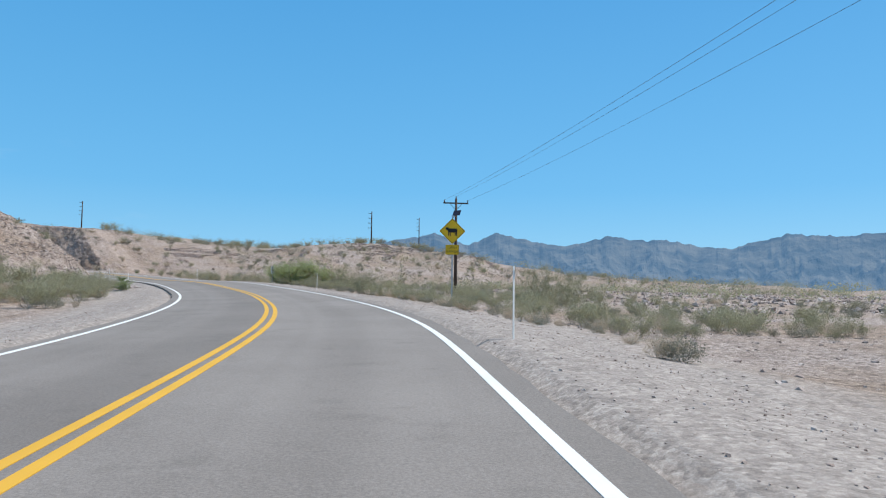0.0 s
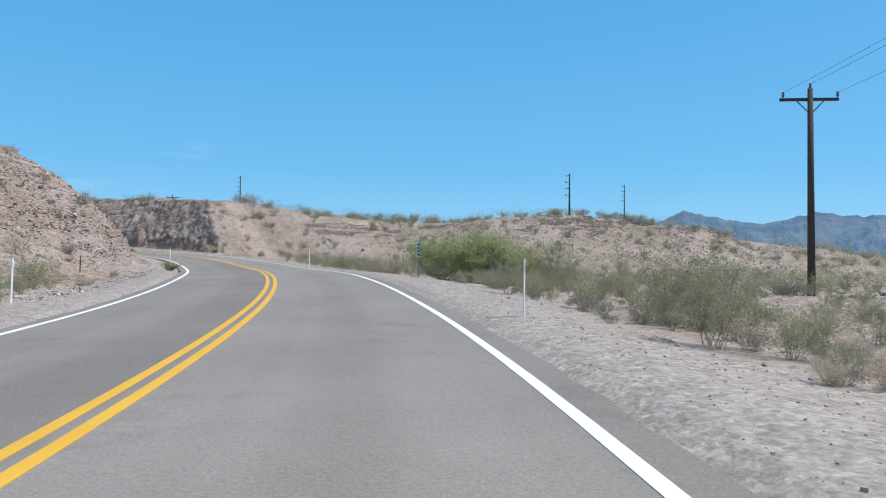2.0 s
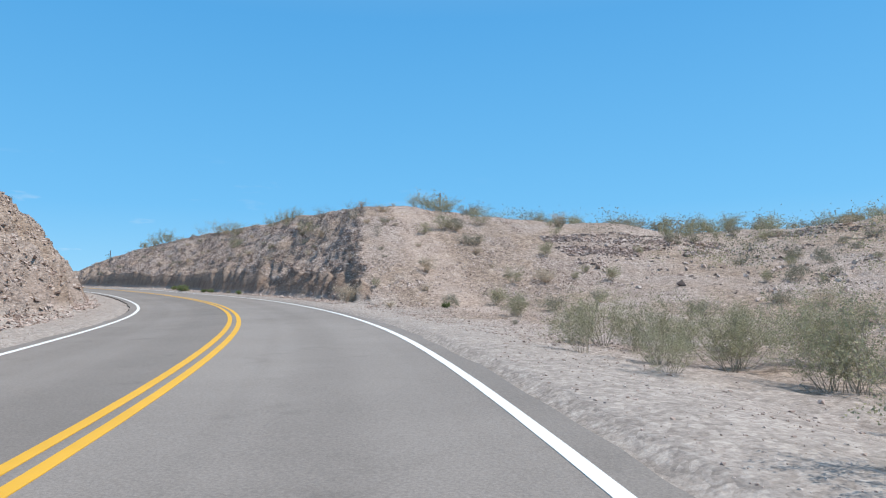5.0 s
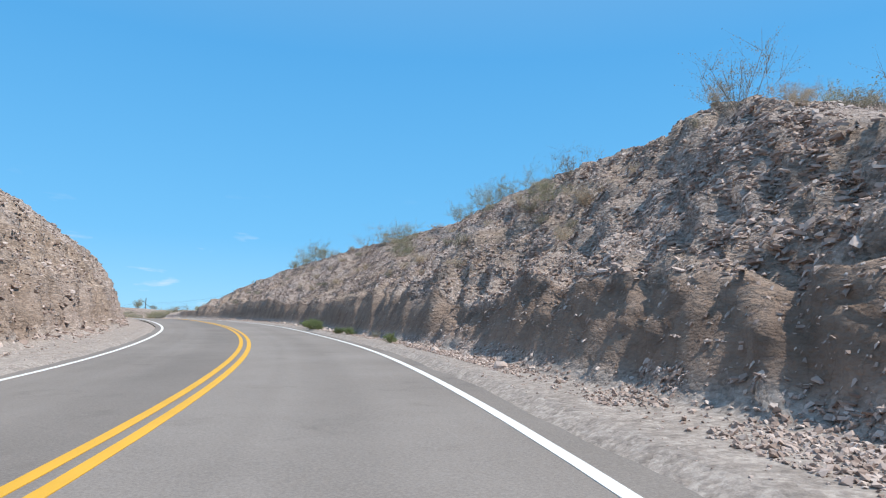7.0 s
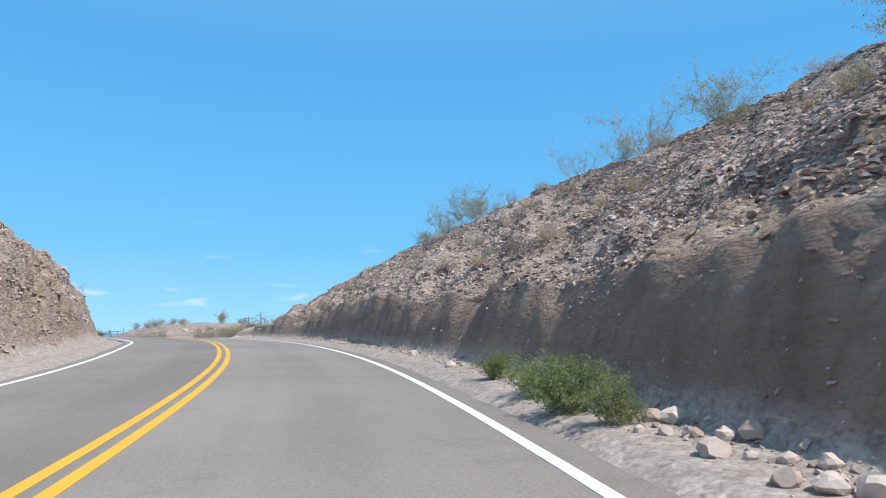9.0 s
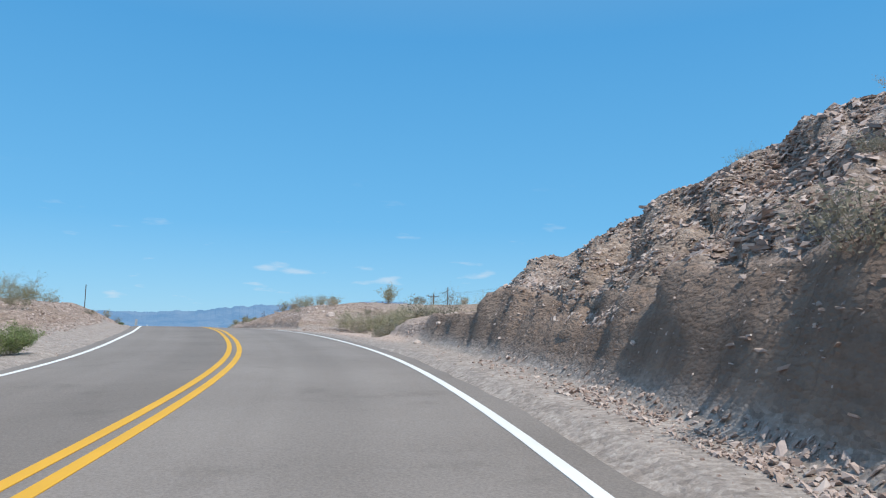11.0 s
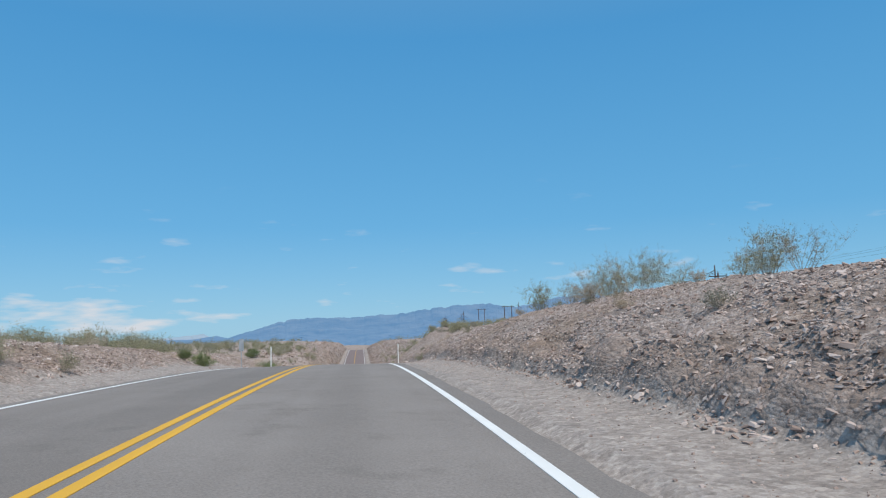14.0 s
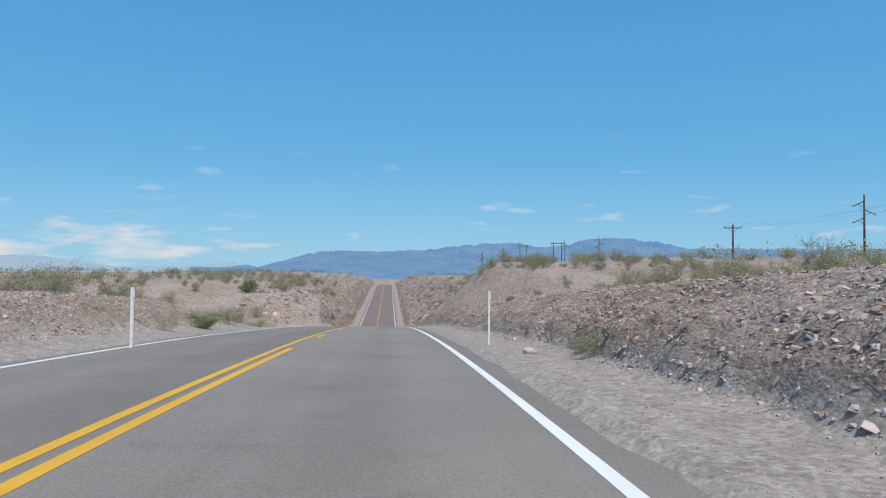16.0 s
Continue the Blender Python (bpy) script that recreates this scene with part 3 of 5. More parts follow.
U = U + np.sign(U) * foot_shift(S, U) * step(4.6, 6, np.abs(U)) * (1 - step(12, 20, np.abs(U)))
cx, cy, zr, bank, rx, ry = road_at(S)
GX, GY = cx + rx * U, cy + ry * U
GZ, WALL, SHOULDER, TRACK = (v.reshape(S.shape) for v in desert_height(S.ravel(), U.ravel(), GX.ravel(), GY.ravel()))
# rough, stony relief, pushed out along the slope's own normal
PX, PY, PZ = GX, GY, GZ
du = np.stack([np.gradient(a, axis=1) for a in (PX, PY, PZ)], -1)
ds = np.stack([np.gradient(a, axis=0) for a in (PX, PY, PZ)], -1)
NRM = np.cross(du, ds)
NRM /= np.linalg.norm(NRM, axis=-1, keepdims=True) + 1e-9
NRM *= np.sign(NRM[..., 2:3])
off_road = step(5.2, 6.8, np.abs(U) + 0.5 * fbm(GX * 0.7, GY * 0.7, 2, 61))
slope = 1 - NRM[..., 2]
rough = 0.36 * fbm(GX * 1.1 + GZ * 0.8, GY * 1.1 - GZ * 0.8, 4, 71, 0.65) * (0.25 + 1.2 * step(0.03, 0.25, slope))
strata = 0.30 * fbm(S * 14, GZ * 3.2, 4, 87, 0.6) * step(0.05, 0.2, slope) * (1 - 0.9 * WALL)
flutes = 0.22 * fbm(S * 44, GZ * 0.4, 4, 81, 0.6) * WALL
push = np.clip(rough + flutes + strata, -0.26, 0.3) * off_road * (1 - 0.8 * TRACK) * np.where(S > 12.3, 0.7, 1.0)
PX, PY, PZ = PX + NRM[..., 0] * push, PY + NRM[..., 1] * push, PZ + NRM[..., 2] * push
PZ = np.where(np.abs(U) < 4.3, PZ - 0.12, PZ) + np.where(np.abs(U) > 4.3, (0.006 + 0.014 * off_road) * fbm(GX * 2.5, GY * 2.5, 2, 91), 0)
edge = (U <= u_cols[0]) | (U >= u_cols[-1]) | (S <= st_rows[0]) | (S >= st_rows[-1])
PZ = np.where(edge, PZ - 8, PZ)
verts = [np.column_stack([PX.ravel(), PY.ravel(), PZ.ravel()])]
faces = [grid_faces(*S.shape)]
# the plain, out to the foot of the ranges
ring = np.concatenate([np.arange(0, 360, 12), 360 * 1.12 ** np.arange(0, 23)])
axis = np.concatenate([-ring[:0:-1], ring])
AX, AY = np.meshgrid(axis - 150, axis + 90, indexing="ij")
fs, fu = station_of(AX, AY)
AZ = desert_height(fs, fu, AX.ravel(), AY.ravel())[0].reshape(AX.shape)
fs, fu = fs.reshape(AX.shape), fu.reshape(AX.shape)
inside = (fu > -82) & (fu < 138) & (fs > -4.2) & (fs < 49)
AZ = np.where(inside, AZ - np.where((fu > -66) & (fu < 120), 14, 3.5), AZ - 0.3)
verts.append(np.column_stack([AX.ravel(), AY.ravel(), AZ.ravel()]))
faces.append(grid_faces(*AX.shape) + S.size)
ground = mesh_object("ground", np.vstack(verts), np.vstack(faces), M_GROUND, True)
pad = np.zeros(AX.size)
for key, field in (("cutwall", WALL), ("shoulder", SHOULDER), ("track", TRACK)):
    ground.data.attributes.new(key, "FLOAT", "POINT").data.foreach_set("value", np.concatenate([field.ravel(), pad]).astype(np.float32))
tagged(ground, "stony pale desert ground with steep road cuts", "ground", kind="structure")


# ---- road and its paint ----
def ribbon(name, st, left, right, lift, thick, mat):
    """A strip of road surface between two offsets, with its own thickness."""
    cols = np.linspace(left, right, 2 if right - left < 1 else 13)
    S2, U2 = np.meshgrid(st, cols, indexing="ij")
    cx, cy, zr, bank, rx, ry = road_at(S2)
    ragged = 0.10 * fbm(S2 * 40, S2 * 0, 3, 5) * (np.abs(U2) > 4.0) * np.sign(U2)
    crown = -0.012 * np.abs(U2)
    x, y, z = cx + rx * (U2 + ragged), cy + ry * (U2 + ragged), zr + bank * U2 + crown + lift
    n, c = S2.shape
    top = np.column_stack([x.ravel(), y.ravel(), z.ravel()])
    low = top - np.array([0, 0, thick])
    k = np.arange(n * c).reshape(n, c)
    rim = np.concatenate([k[:, 0], k[-1, 1:], k[::-1, -1][1:], k[0, ::-1][1:]])
    side = np.column_stack([rim[:-1], rim[1:], rim[1:] + n * c, rim[:-1] + n * c])
    ob = mesh_object(name, np.vstack([top, low]), grid_faces(n, c).tolist() + side.tolist(), mat, False)
    ob.data.attributes.new("across", "FLOAT", "POINT").data.foreach_set("value", np.concatenate([U2.ravel(), U2.ravel()]).astype(np.float32))
    return ob


fine = np.concatenate([np.arange(-3.9, 22.01, 0.05)])
road = tagged(ribbon("road", fine, -4.08, 4.08, 0.0, 0.25, M_ASPHALT), "worn grey asphalt two-lane road with ragged edges", "road", kind="structure")
far_st = np.arange(22.0, 50, 0.2)
tagged(ribbon("road", far_st, -4.08, 4.08, 0.0, 0.25, M_RED), "reddish older asphalt of the road beyond the dip", "road", kind="structure")
whole = np.concatenate([fine, far_st[1:]])
for u0, mat, label in ((3.67, M_WHITE, "solid white edge line"), (-3.67, M_WHITE, "solid white edge line"), (-0.13, M_YELLOW, "solid yellow centre line")):
    tagged(ribbon("road_line", whole, u0 - 0.065, u0 + 0.065, 0.006, 0.01, mat), label, "road marking", kind="structure")
tagged(ribbon("road_line", fine[fine < 17.0], 0.065, 0.195, 0.006, 0.01, M_YELLOW), "solid yellow centre line", "road marking", kind="structure")
for k in range(8):
    a = 17.35 + k * 0.62
    tagged(ribbon("road_line", np.linspace(a, a + 0.17, 5), 0.065, 0.195, 0.006, 0.01, M_YELLOW), "broken yellow centre line dash", "road marking", group="centre line dashes", kind="structure")


# ---- far ranges ----
def mountain_range(name, eye, dist, depth, skyline, mat, label, seed):
    """A range whose crest follows bearings (degrees left of +y) and rises (degrees), with spurs running down in front."""
    b = np.linspace(skyline[0][0], skyline[-1][0], 700)
    rise = np.interp(b, [p[0] for p in skyline], [p[1] for p in skyline])
    rise = rise + 0.14 * fbm(b * 2.2, b * 0, 6, seed, 0.6) * np.minimum(1, rise)
    q = np.linspace(0, 1, 44)
    B, Q = np.meshgrid(b, q, indexing="ij")
    R = np.repeat(rise[:, None], len(q), 1)
    crest = np.tan(np.radians(R)) * dist
    spur = np.abs(fbm(B * 0.42 + Q * 1.6, Q * 2.0 - B * 0.12, 4, seed + 9, 0.5)) * 1.3 + np.abs(fbm(B * 0.5 - Q * 1.9, Q * 2.4 + B * 0.1, 5, seed + 14, 0.5)) * 1.1
    h = crest * np.clip(Q ** 1.15 * (1 - 0.8 * spur * (1 - Q) ** 0.8 * np.minimum(1, Q * 4)), 0, 1)
    D = dist - depth * (1 - Q) + depth * 0.2 * fbm(B * 0.8, Q * 3, 3, seed + 20) * (1 - Q)
    D = np.where(Q == 0, D - 600, D)
    x, y = eye[0] - np.sin(np.radians(B)) * D, eye[1] + np.cos(np.radians(B)) * D
    z = eye[2] + np.where(Q == 0, -52, h * D / dist - 14 * (1 - Q))
    back = np.column_stack([eye[0] - np.sin(np.radians(b)) * (dist + 300), eye[1] + np.cos(np.radians(b)) * (dist + 300), np.full(len(b), -60.0)])
    v = np.vstack([np.column_stack([x.ravel(), y.ravel(), z.ravel()]), back])
    f = grid_faces(*B.shape).tolist()
    n, c = B.shape
    f += [[k * c + c - 1, (k + 1) * c + c - 1, n * c + k + 1, n * c + k] for k in range(n - 1)]
    return tagged(mesh_object(name, v, f, mat, False), label, "mountains", kind="structure")


def bearings(yaw, horizon, *pts):
    """Crest points read as offsets across and up, in thousandths of the focal length, to bearing and rise."""
    r = [(yaw - math.degrees(math.atan(x / 1000)), math.degrees(math.atan(h / 1000))) for x, h in pts]
    return sorted(r)


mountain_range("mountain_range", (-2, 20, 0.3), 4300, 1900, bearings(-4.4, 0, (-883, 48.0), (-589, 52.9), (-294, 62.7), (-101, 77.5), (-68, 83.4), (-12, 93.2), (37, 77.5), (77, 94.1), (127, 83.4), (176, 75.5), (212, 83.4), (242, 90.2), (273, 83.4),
               (322, 83.4), (370, 73.5), (419, 70.6), (442, 76.5), (500, 87.3), (589, 83.4), (706, 89.2), (883, 67.7), (1275, 57.8)), M_RANGE_N, "blue-grey mountain range with folded spurs, haze put into its colour", 3)
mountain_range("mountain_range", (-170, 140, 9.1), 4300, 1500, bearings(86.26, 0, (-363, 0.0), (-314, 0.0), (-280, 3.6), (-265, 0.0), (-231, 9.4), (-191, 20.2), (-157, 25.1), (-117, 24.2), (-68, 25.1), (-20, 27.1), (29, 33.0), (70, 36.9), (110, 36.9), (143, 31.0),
               (176, 35.0), (216, 43.8), (252, 44.8), (305, 38.9), (354, 29.1), (410, 30.0), (510, 27.1), (687, 29.1), (883, 19.3)), M_RANGE_W, "blue mountain range beyond the plain, haze put into its colour", 6)
mountain_range("mountain_range", (-170, 140, 9.1), 4600, 800, bearings(86.26, 0, (-1472, 7.5), (-1079, 13.4), (-883, 9.4), (-638, 11.4), (-589, 13.4), (-471, 0.0), (-392, 0.0), (-312, 5.5), (-299, 6.5), (-284, 0.0), (-245, 0.0)), M_RANGE_F, "far mountains on the horizon, pale haze put into their colour", 8)


# ---- utility poles and their wires ----
def utility_pole(x, y, top, kind, face, label, height=None):
    """kind "arm": a pole with one crossarm; kind "tall": a tall pole with staggered side arms; kind "stub": with short stubs on one side. face: heading of the crossarm, degrees."""
    z0 = ground_spot(x, y) - 0.3
    h = top - z0
    ob = thing("utility_pole", label, "utility pole", "utility poles along the road")
    ob.location = (x, y, z0)
    bm = bmesh.new()
    tube(bm, (0, 0, 0), (0, 0, h), 0.17, 0.11, 10)
    part("pole", bm, M_POLE, ob, smooth=True)
    t = radians(face)
    a = Vector((math.cos(t), math.sin(t), 0))
    spots = []
    if kind == "arm":
        bm = bmesh.new()
        block(bm, (2.5, 0.1, 0.13), (0, 0.14, h - 0.45), bevel=0.01)
        bmesh.ops.transform(bm, matrix=pose(0, 0, 0, 0, 0, face), verts=bm.verts)
        part("crossarm", bm, M_POLE, ob)
        for s in (-1, 1):
            bm = bmesh.new()
            tube(bm, a * (0.62 * s) + Vector((0, 0, h - 0.5)), Vector((0, 0, h - 1.15)), 0.025, 0.025, 6)
            part("brace", bm, M_WIRE, ob)
        spots = [a * d + Vector((0, 0, h - 0.38)) for d in (-1.15, -0.35 * 0 + 1.15)] + [Vector((0, 0, h))]
    elif kind == "stub":
        for k in range(4):
            z = h - 0.35 - 1.05 * k
            e = -a * 0.62 + Vector((0, 0, z - 0.12))
            bm = bmesh.new()
            tube(bm, Vector((0, 0, z)), e, 0.05, 0.045, 6)
            part("side_arm", bm, M_POLE, ob)
            spots.append(e)
    else:
        for k in range(3):
            s = 1 if k % 2 else -1
            z = h - 1.1 - 1.15 * k
            e = a * (1.55 * s) + Vector((0, 0, z - 0.55))
            bm = bmesh.new()
            tube(bm, Vector((0, 0, z + 0.2)), e, 0.07, 0.055, 6)
            part("side_arm", bm, M_POLE, ob)
            bm = bmesh.new()
            tube(bm, Vector((0, 0, z - 0.75)), a * (0.8 * s) + Vector((0, 0, z - 0.22)), 0.03, 0.03, 6)
            part("brace", bm, M_WIRE, ob)
            spots.append(e)
    for p in spots:
        bm = bmesh.new()
        for q, r in ((0.03, 0.05), (0.09, 0.075), (0.15, 0.05), (0.2, 0.06)):
            tube(bm, p + Vector((0, 0, q - 0.03)), p + Vector((0, 0, q + 0.03)), r, r * 0.8, 8)
        part("insulator", bm, M_INSUL, ob)
    return ob, [ob.location + p + Vector((0, 0, 0.2)) for p in spots]


def wire(a, b, sag, label="thin sagging overhead power line"):
    n = 40
    cu = bpy.data.curves.new("power_line", "CURVE")
    cu.dimensions, cu.bevel_depth, cu.bevel_resolution = "3D", 0.007, 1
    sp = cu.splines.new("POLY")
    sp.points.add(n)
    for k in range(n + 1):
        q = k / n
        p = a.lerp(b, q) - Vector((0, 0, 4 * sag * q * (1 - q)))
        sp.points[k].co = (*p, 1)
    cu.materials.append(M_WIRE)
    tagged(new("power_line", cu), label, "power line", "overhead power lines")


W_ARM = "dark wooden utility pole with a crossarm and insulators"
W_TALL = "tall dark wooden power pole with short staggered side arms"
p0, w0 = utility_pole(16.5, -24, 9.3, "arm", 4, W_ARM)
p1, w1 = utility_pole(6.4, 67.5, 9.8, "arm", 4, W_ARM)
p5, w5 = utility_pole(-85.6, 167.1, 17.5, "arm", 20, W_ARM)
for a, b in zip(w0, w1):
    wire(a, b, 0.9)
W_STUB = "tall dark wooden power pole with short stubs on one side"
tall = [utility_pole(x, y, z, "stub", 12, W_STUB) for x, y, z in ((8.0, 192.8, 22.3), (-4.0, 149.0, 18.4), (-78.7, 183.6, 23.9))]
line = [utility_pole(x, y, z, "arm", 84, W_ARM)[1] for x, y, z in ((-189.0, 186.3, 16.1), (-240.0, 187.5, 16.0), (-278.0, 188.0, 15.8))]
for row, nxt in zip(line, line[1:]):
    for a, b in zip(row, nxt):
        wire(a, b, 0.7)
for x, y, z in ((-202.8, 211.9, 22.4), (-272.0, 203.8, 19.8), (-400.0, 204.0, 20.0), (-458.0, 207.0, 21.2), (-463.0, 182.6, 18.0), (-486.0, 177.0, 16.6), (-525.0, 190.0, 17.5), (-566.0, 186.0, 17.5)):
    utility_pole(x, y, z, "tall", 84, W_TALL)


def frame_pole(x, y, top, face):
    """Two poles under one beam."""
    z0 = min(ground_spot(x, y - 1.3), ground_spot(x, y + 1.3)) - 0.3
    h = top - z0
    ob = thing("utility_pole", "dark wooden H-shaped power pole of two legs and a beam", "utility pole", "utility poles along the road")
    ob.matrix_world = pose(x, y, z0, 0, 0, face)
    for d in (-1.3, 1.3):
        bm = bmesh.new()
        tube(bm, (d, 0, 0), (d, 0, h), 0.17, 0.12, 8)
        part("leg", bm, M_POLE, ob, smooth=True)
    bm = bmesh.new()
    block(bm, (4.4, 0.14, 0.2), (0, 0.2, h - 0.3), bevel=0.01)
    part("crossarm", bm, M_POLE, ob)
    for d in (-1.9, 0, 1.9):
        bm = bmesh.new()
        tube(bm, (d, 0.2, h - 0.4), (d, 0.2, h - 0.85), 0.07, 0.05, 6)
        part("insulator", bm, M_INSUL, ob)


for x, y, z in ((-394.0, 189.1, 17.6), (-459.0, 190.1, 18.8)):
    frame_pole(x, y, z, 84)


# ---- signs and roadside posts ----
def slab(bm, outline, depth):
    """A flat plate with a given outline in x, z, standing with its face to -y."""
    f = bm.faces.new([bm.verts.new((x, 0, z)) for x, z in outline])
    r = bmesh.ops.extrude_face_region(bm, geom=[f])
    bmesh.ops.translate(bm, vec=(0, depth, 0), verts=[v for v in r["geom"] if isinstance(v, bmesh.types.BMVert)])
    bmesh.ops.recalc_face_normals(bm, faces=bm.faces)


def rounded(w, h, r, cx=0.0, cz=0.0, turn=0.0):
    pts = []
    for qx, qz, a0 in ((1, 1, 0), (-1, 1, 90), (-1, -1, 180), (1, -1, 270)):
        for k in range(5):
            a = radians(a0 + 22.5 * k)
            x, z = qx * (w / 2 - r) + r * math.cos(a), qz * (h / 2 - r) + r * math.sin(a)
            c, s = math.cos(turn), math.sin(turn)
            pts.append((cx + x * c - z * s, cz + x * s + z * c))
    return pts


def lettering(word, size, at, mat, parent):
    cu = bpy.data.curves.new("lettering", "FONT")
    cu.body, cu.size, cu.extrude, cu.align_x, cu.align_y = word, size, 0.001, "CENTER", "CENTER"
    cu.materials.append(mat)
    ob = new("lettering", cu)
    ob.parent = parent
    ob.matrix_local = pose(*at, 90, 0, 0)
    return ob


def outline(outer, inner, plate):
    """A thin black border between two outlines on the face of a sign."""
    bm = bmesh.new()
    vo, vi = [bm.verts.new((a, -0.004, b)) for a, b in outer], [bm.verts.new((a, -0.004, b)) for a, b in inner]
    for k in range(len(vo)):
        bm.faces.new((vo[k], vo[(k + 1) % len(vo)], vi[(k + 1) % len(vo)], vi[k]))
    part("border", bm, M_BLACK, plate, "thin black border")


def cattle_sign(x, y, face):
    z0 = ground_spot(x, y)
    ob = thing("warning_sign", "yellow diamond warning sign above an OPEN RANGE plate", "road sign")
    ob.matrix_world = pose(x, y, z0 - 0.25, 0, 0, face)
    cz = 3.11 - z0 + 0.25
    bm = bmesh.new()
    block(bm, (0.06, 0.05, cz + 0.75), (0, 0.05, (cz + 0.75) / 2), bevel=0.008)
    part("post", bm, M_STEEL, ob, "galvanised steel post")
    bm = bmesh.new()
    slab(bm, rounded(0.86, 0.86, 0.06, 0, cz, radians(45)), 0.012)
    plate = part("diamond_plate", bm, M_SIGNY, ob)
    outline(rounded(0.815, 0.815, 0.045, 0, cz, radians(45)), rounded(0.785, 0.785, 0.035, 0, cz, radians(45)), plate)
    bm = bmesh.new()
    slab(bm, rounded(0.44, 0.19, 0.05, 0.01, cz + 0.03), -0.005)
    slab(bm, rounded(0.15, 0.13, 0.04, -0.235, cz + 0.11), -0.0065)
    for lx in (-0.17, -0.10, 0.13, 0.20):
        slab(bm, rounded(0.045, 0.2, 0.015, lx, cz - 0.12), -0.0055)
    part("symbol", bm, M_BLACK, plate, "plain black symbol")
    pz = cz - 0.86
    bm = bmesh.new()
    slab(bm, rounded(0.62, 0.46, 0.03, 0, pz), 0.01)
    lower = part("word_plate", bm, M_SIGNY, ob)
    outline(rounded(0.585, 0.425, 0.022, 0, pz), rounded(0.565, 0.405, 0.016, 0, pz), lower)
    for word, dz in (("OPEN", 0.085), ("RANGE", -0.085)):
        lettering(word, 0.165, (0, -0.004, pz + dz), M_BLACK, lower)
    bm = bmesh.new()
    block(bm, (0.36, 0.035, 0.30), (0.2, 0.05, cz + 0.86), (-35, 0, -25), bevel=0.006)
    panel = part("solar_panel", bm, M_SOLAR, ob, "small dark solar panel")
    bm = bmesh.new()
    tube(bm, (0, 0.05, cz + 0.6), (0.18, 0.07, cz + 0.82), 0.025, 0.025, 8)
    part("bracket", bm, M_STEEL, ob)
    return ob


def delineator(x, y, h, lean=(0, 0), label="white flexible roadside delineator post"):
    ob = thing("delineator_post", label, "road post", "delineator posts")
    ob.matrix_world = pose(x, y, ground_spot(x, y) - 0.12, lean[0], lean[1], math.degrees(math.atan2(y, x)))
    bm = bmesh.new()
    n = 7
    prof = [(0.05 * math.cos(radians(200 + 140 * k / (n - 1))), 0.035 + 0.035 * math.sin(radians(200 + 140 * k / (n - 1)))) for k in range(n)]
    rings = []
    for z in (0, h * 0.6, h + 0.08, h + 0.12):
        s = 1.0 if z < h + 0.1 else 0.8
        rings.append([bm.verts.new((a * s, b * s, z)) for a, b in prof] + [bm.verts.new((a * 0.86 * s, b * 0.86 * s + 0.012, z)) for a, b in prof[::-1]])
    for r0, r1 in zip(rings, rings[1:]):
        for k in range(len(r0)):
            bm.faces.new((r0[k], r0[(k + 1) % len(r0)], r1[(k + 1) % len(r0)], r1[k]))
    bm.faces.new(rings[-1])
    bmesh.ops.recalc_face_normals(bm, faces=bm.faces)
    part("blade", bm, M_POST, ob)
    bm = bmesh.new()
    block(bm, (0.07, 0.004, 0.16), (0, -0.006, h - 0.02))
    part("reflector", bm, M_SIGNW, ob, "small white reflector")
    return ob


def mile_marker(x, y, face, back, label):
    ob = thing("marker_sign", label, "road sign")
    z0 = ground_spot(x, y)
    ob.matrix_world = pose(x, y, z0 - 0.2, 0, 0, face)
    bm = bmesh.new()
    block(bm, (0.05, 0.035, 1.75), (0, 0.03, 0.875), bevel=0.005)
    part("post", bm, M_STEEL, ob)
    bm = bmesh.new()
    slab(bm, rounded(0.27, 0.68, 0.03, 0, 1.5), 0.008)
    plate = part("plate", bm, M_BACK if back else M_SIGNW, ob)
    if not back:
        for k in range(4):
            bm = bmesh.new()
            block(bm, (0.13, 0.003, 0.085), (0, -0.004, 1.74 - 0.155 * k))
            part("marking_bar", bm, M_BLACK, plate)
    return ob


cattle_sign(2.87, 31.96, -4)
delineator(2.3, 12.7, 1.35, (0, 6), "white flexible delineator post leaning over at the road edge")
delineator(-4.85, 47.5, 1.05)
delineator(-21.4, 79.6, 1.2)
delineator(-18.3, 50.5, 1.15)
delineator(-29.4, 75.8, 1.15)
delineator(-195.7, 133.4, 1.35)
delineator(-197.8, 141.7, 1.4)
mile_marker(-11.0, 66.6, 20, False, "narrow white roadside marker plate with dark figures on a steel post")
mile_marker(-191.2, 132.3, 89, True, "grey bare-metal back of a narrow marker sign on a post")


def fence_post(x, y, h):
    ob = thing("fence_post", "thin dark steel fence post in the bank", "fence post", "fence posts")
    ob.location = (x, y, ground_spot(x, y) - 0.2)
    bm = bmesh.new()
    block(bm, (0.045, 0.012, h + 0.2), (0, 0, (h + 0.2) / 2))
    block(bm, (0.012, 0.04, h + 0.2), (0, 0.02, (h + 0.2) / 2))
    part("stake", bm, M_POLE, ob)


for st, u, h in ((14.19, -6.95, 1.5), (4.75, -9.2, 0.9)):
    x, y, z = side_spot(st, u)
    fence_post(x, y, h)


# ---- bushes ----
def shoot(rng, base, way, length, r):
    """A crooked stem: points from its foot to its tip."""
    pts, p, d = [Vector(base)], Vector(base), Vector(way).normalized()
    n = 5
    for k in range(n):
        d = (d + Vector((rng.uniform(-.28, .28), rng.uniform(-.28, .28), rng.uniform(-.05, .22)))).normalized()
        p = p + d * length / n
        pts.append(p.copy())
    return pts


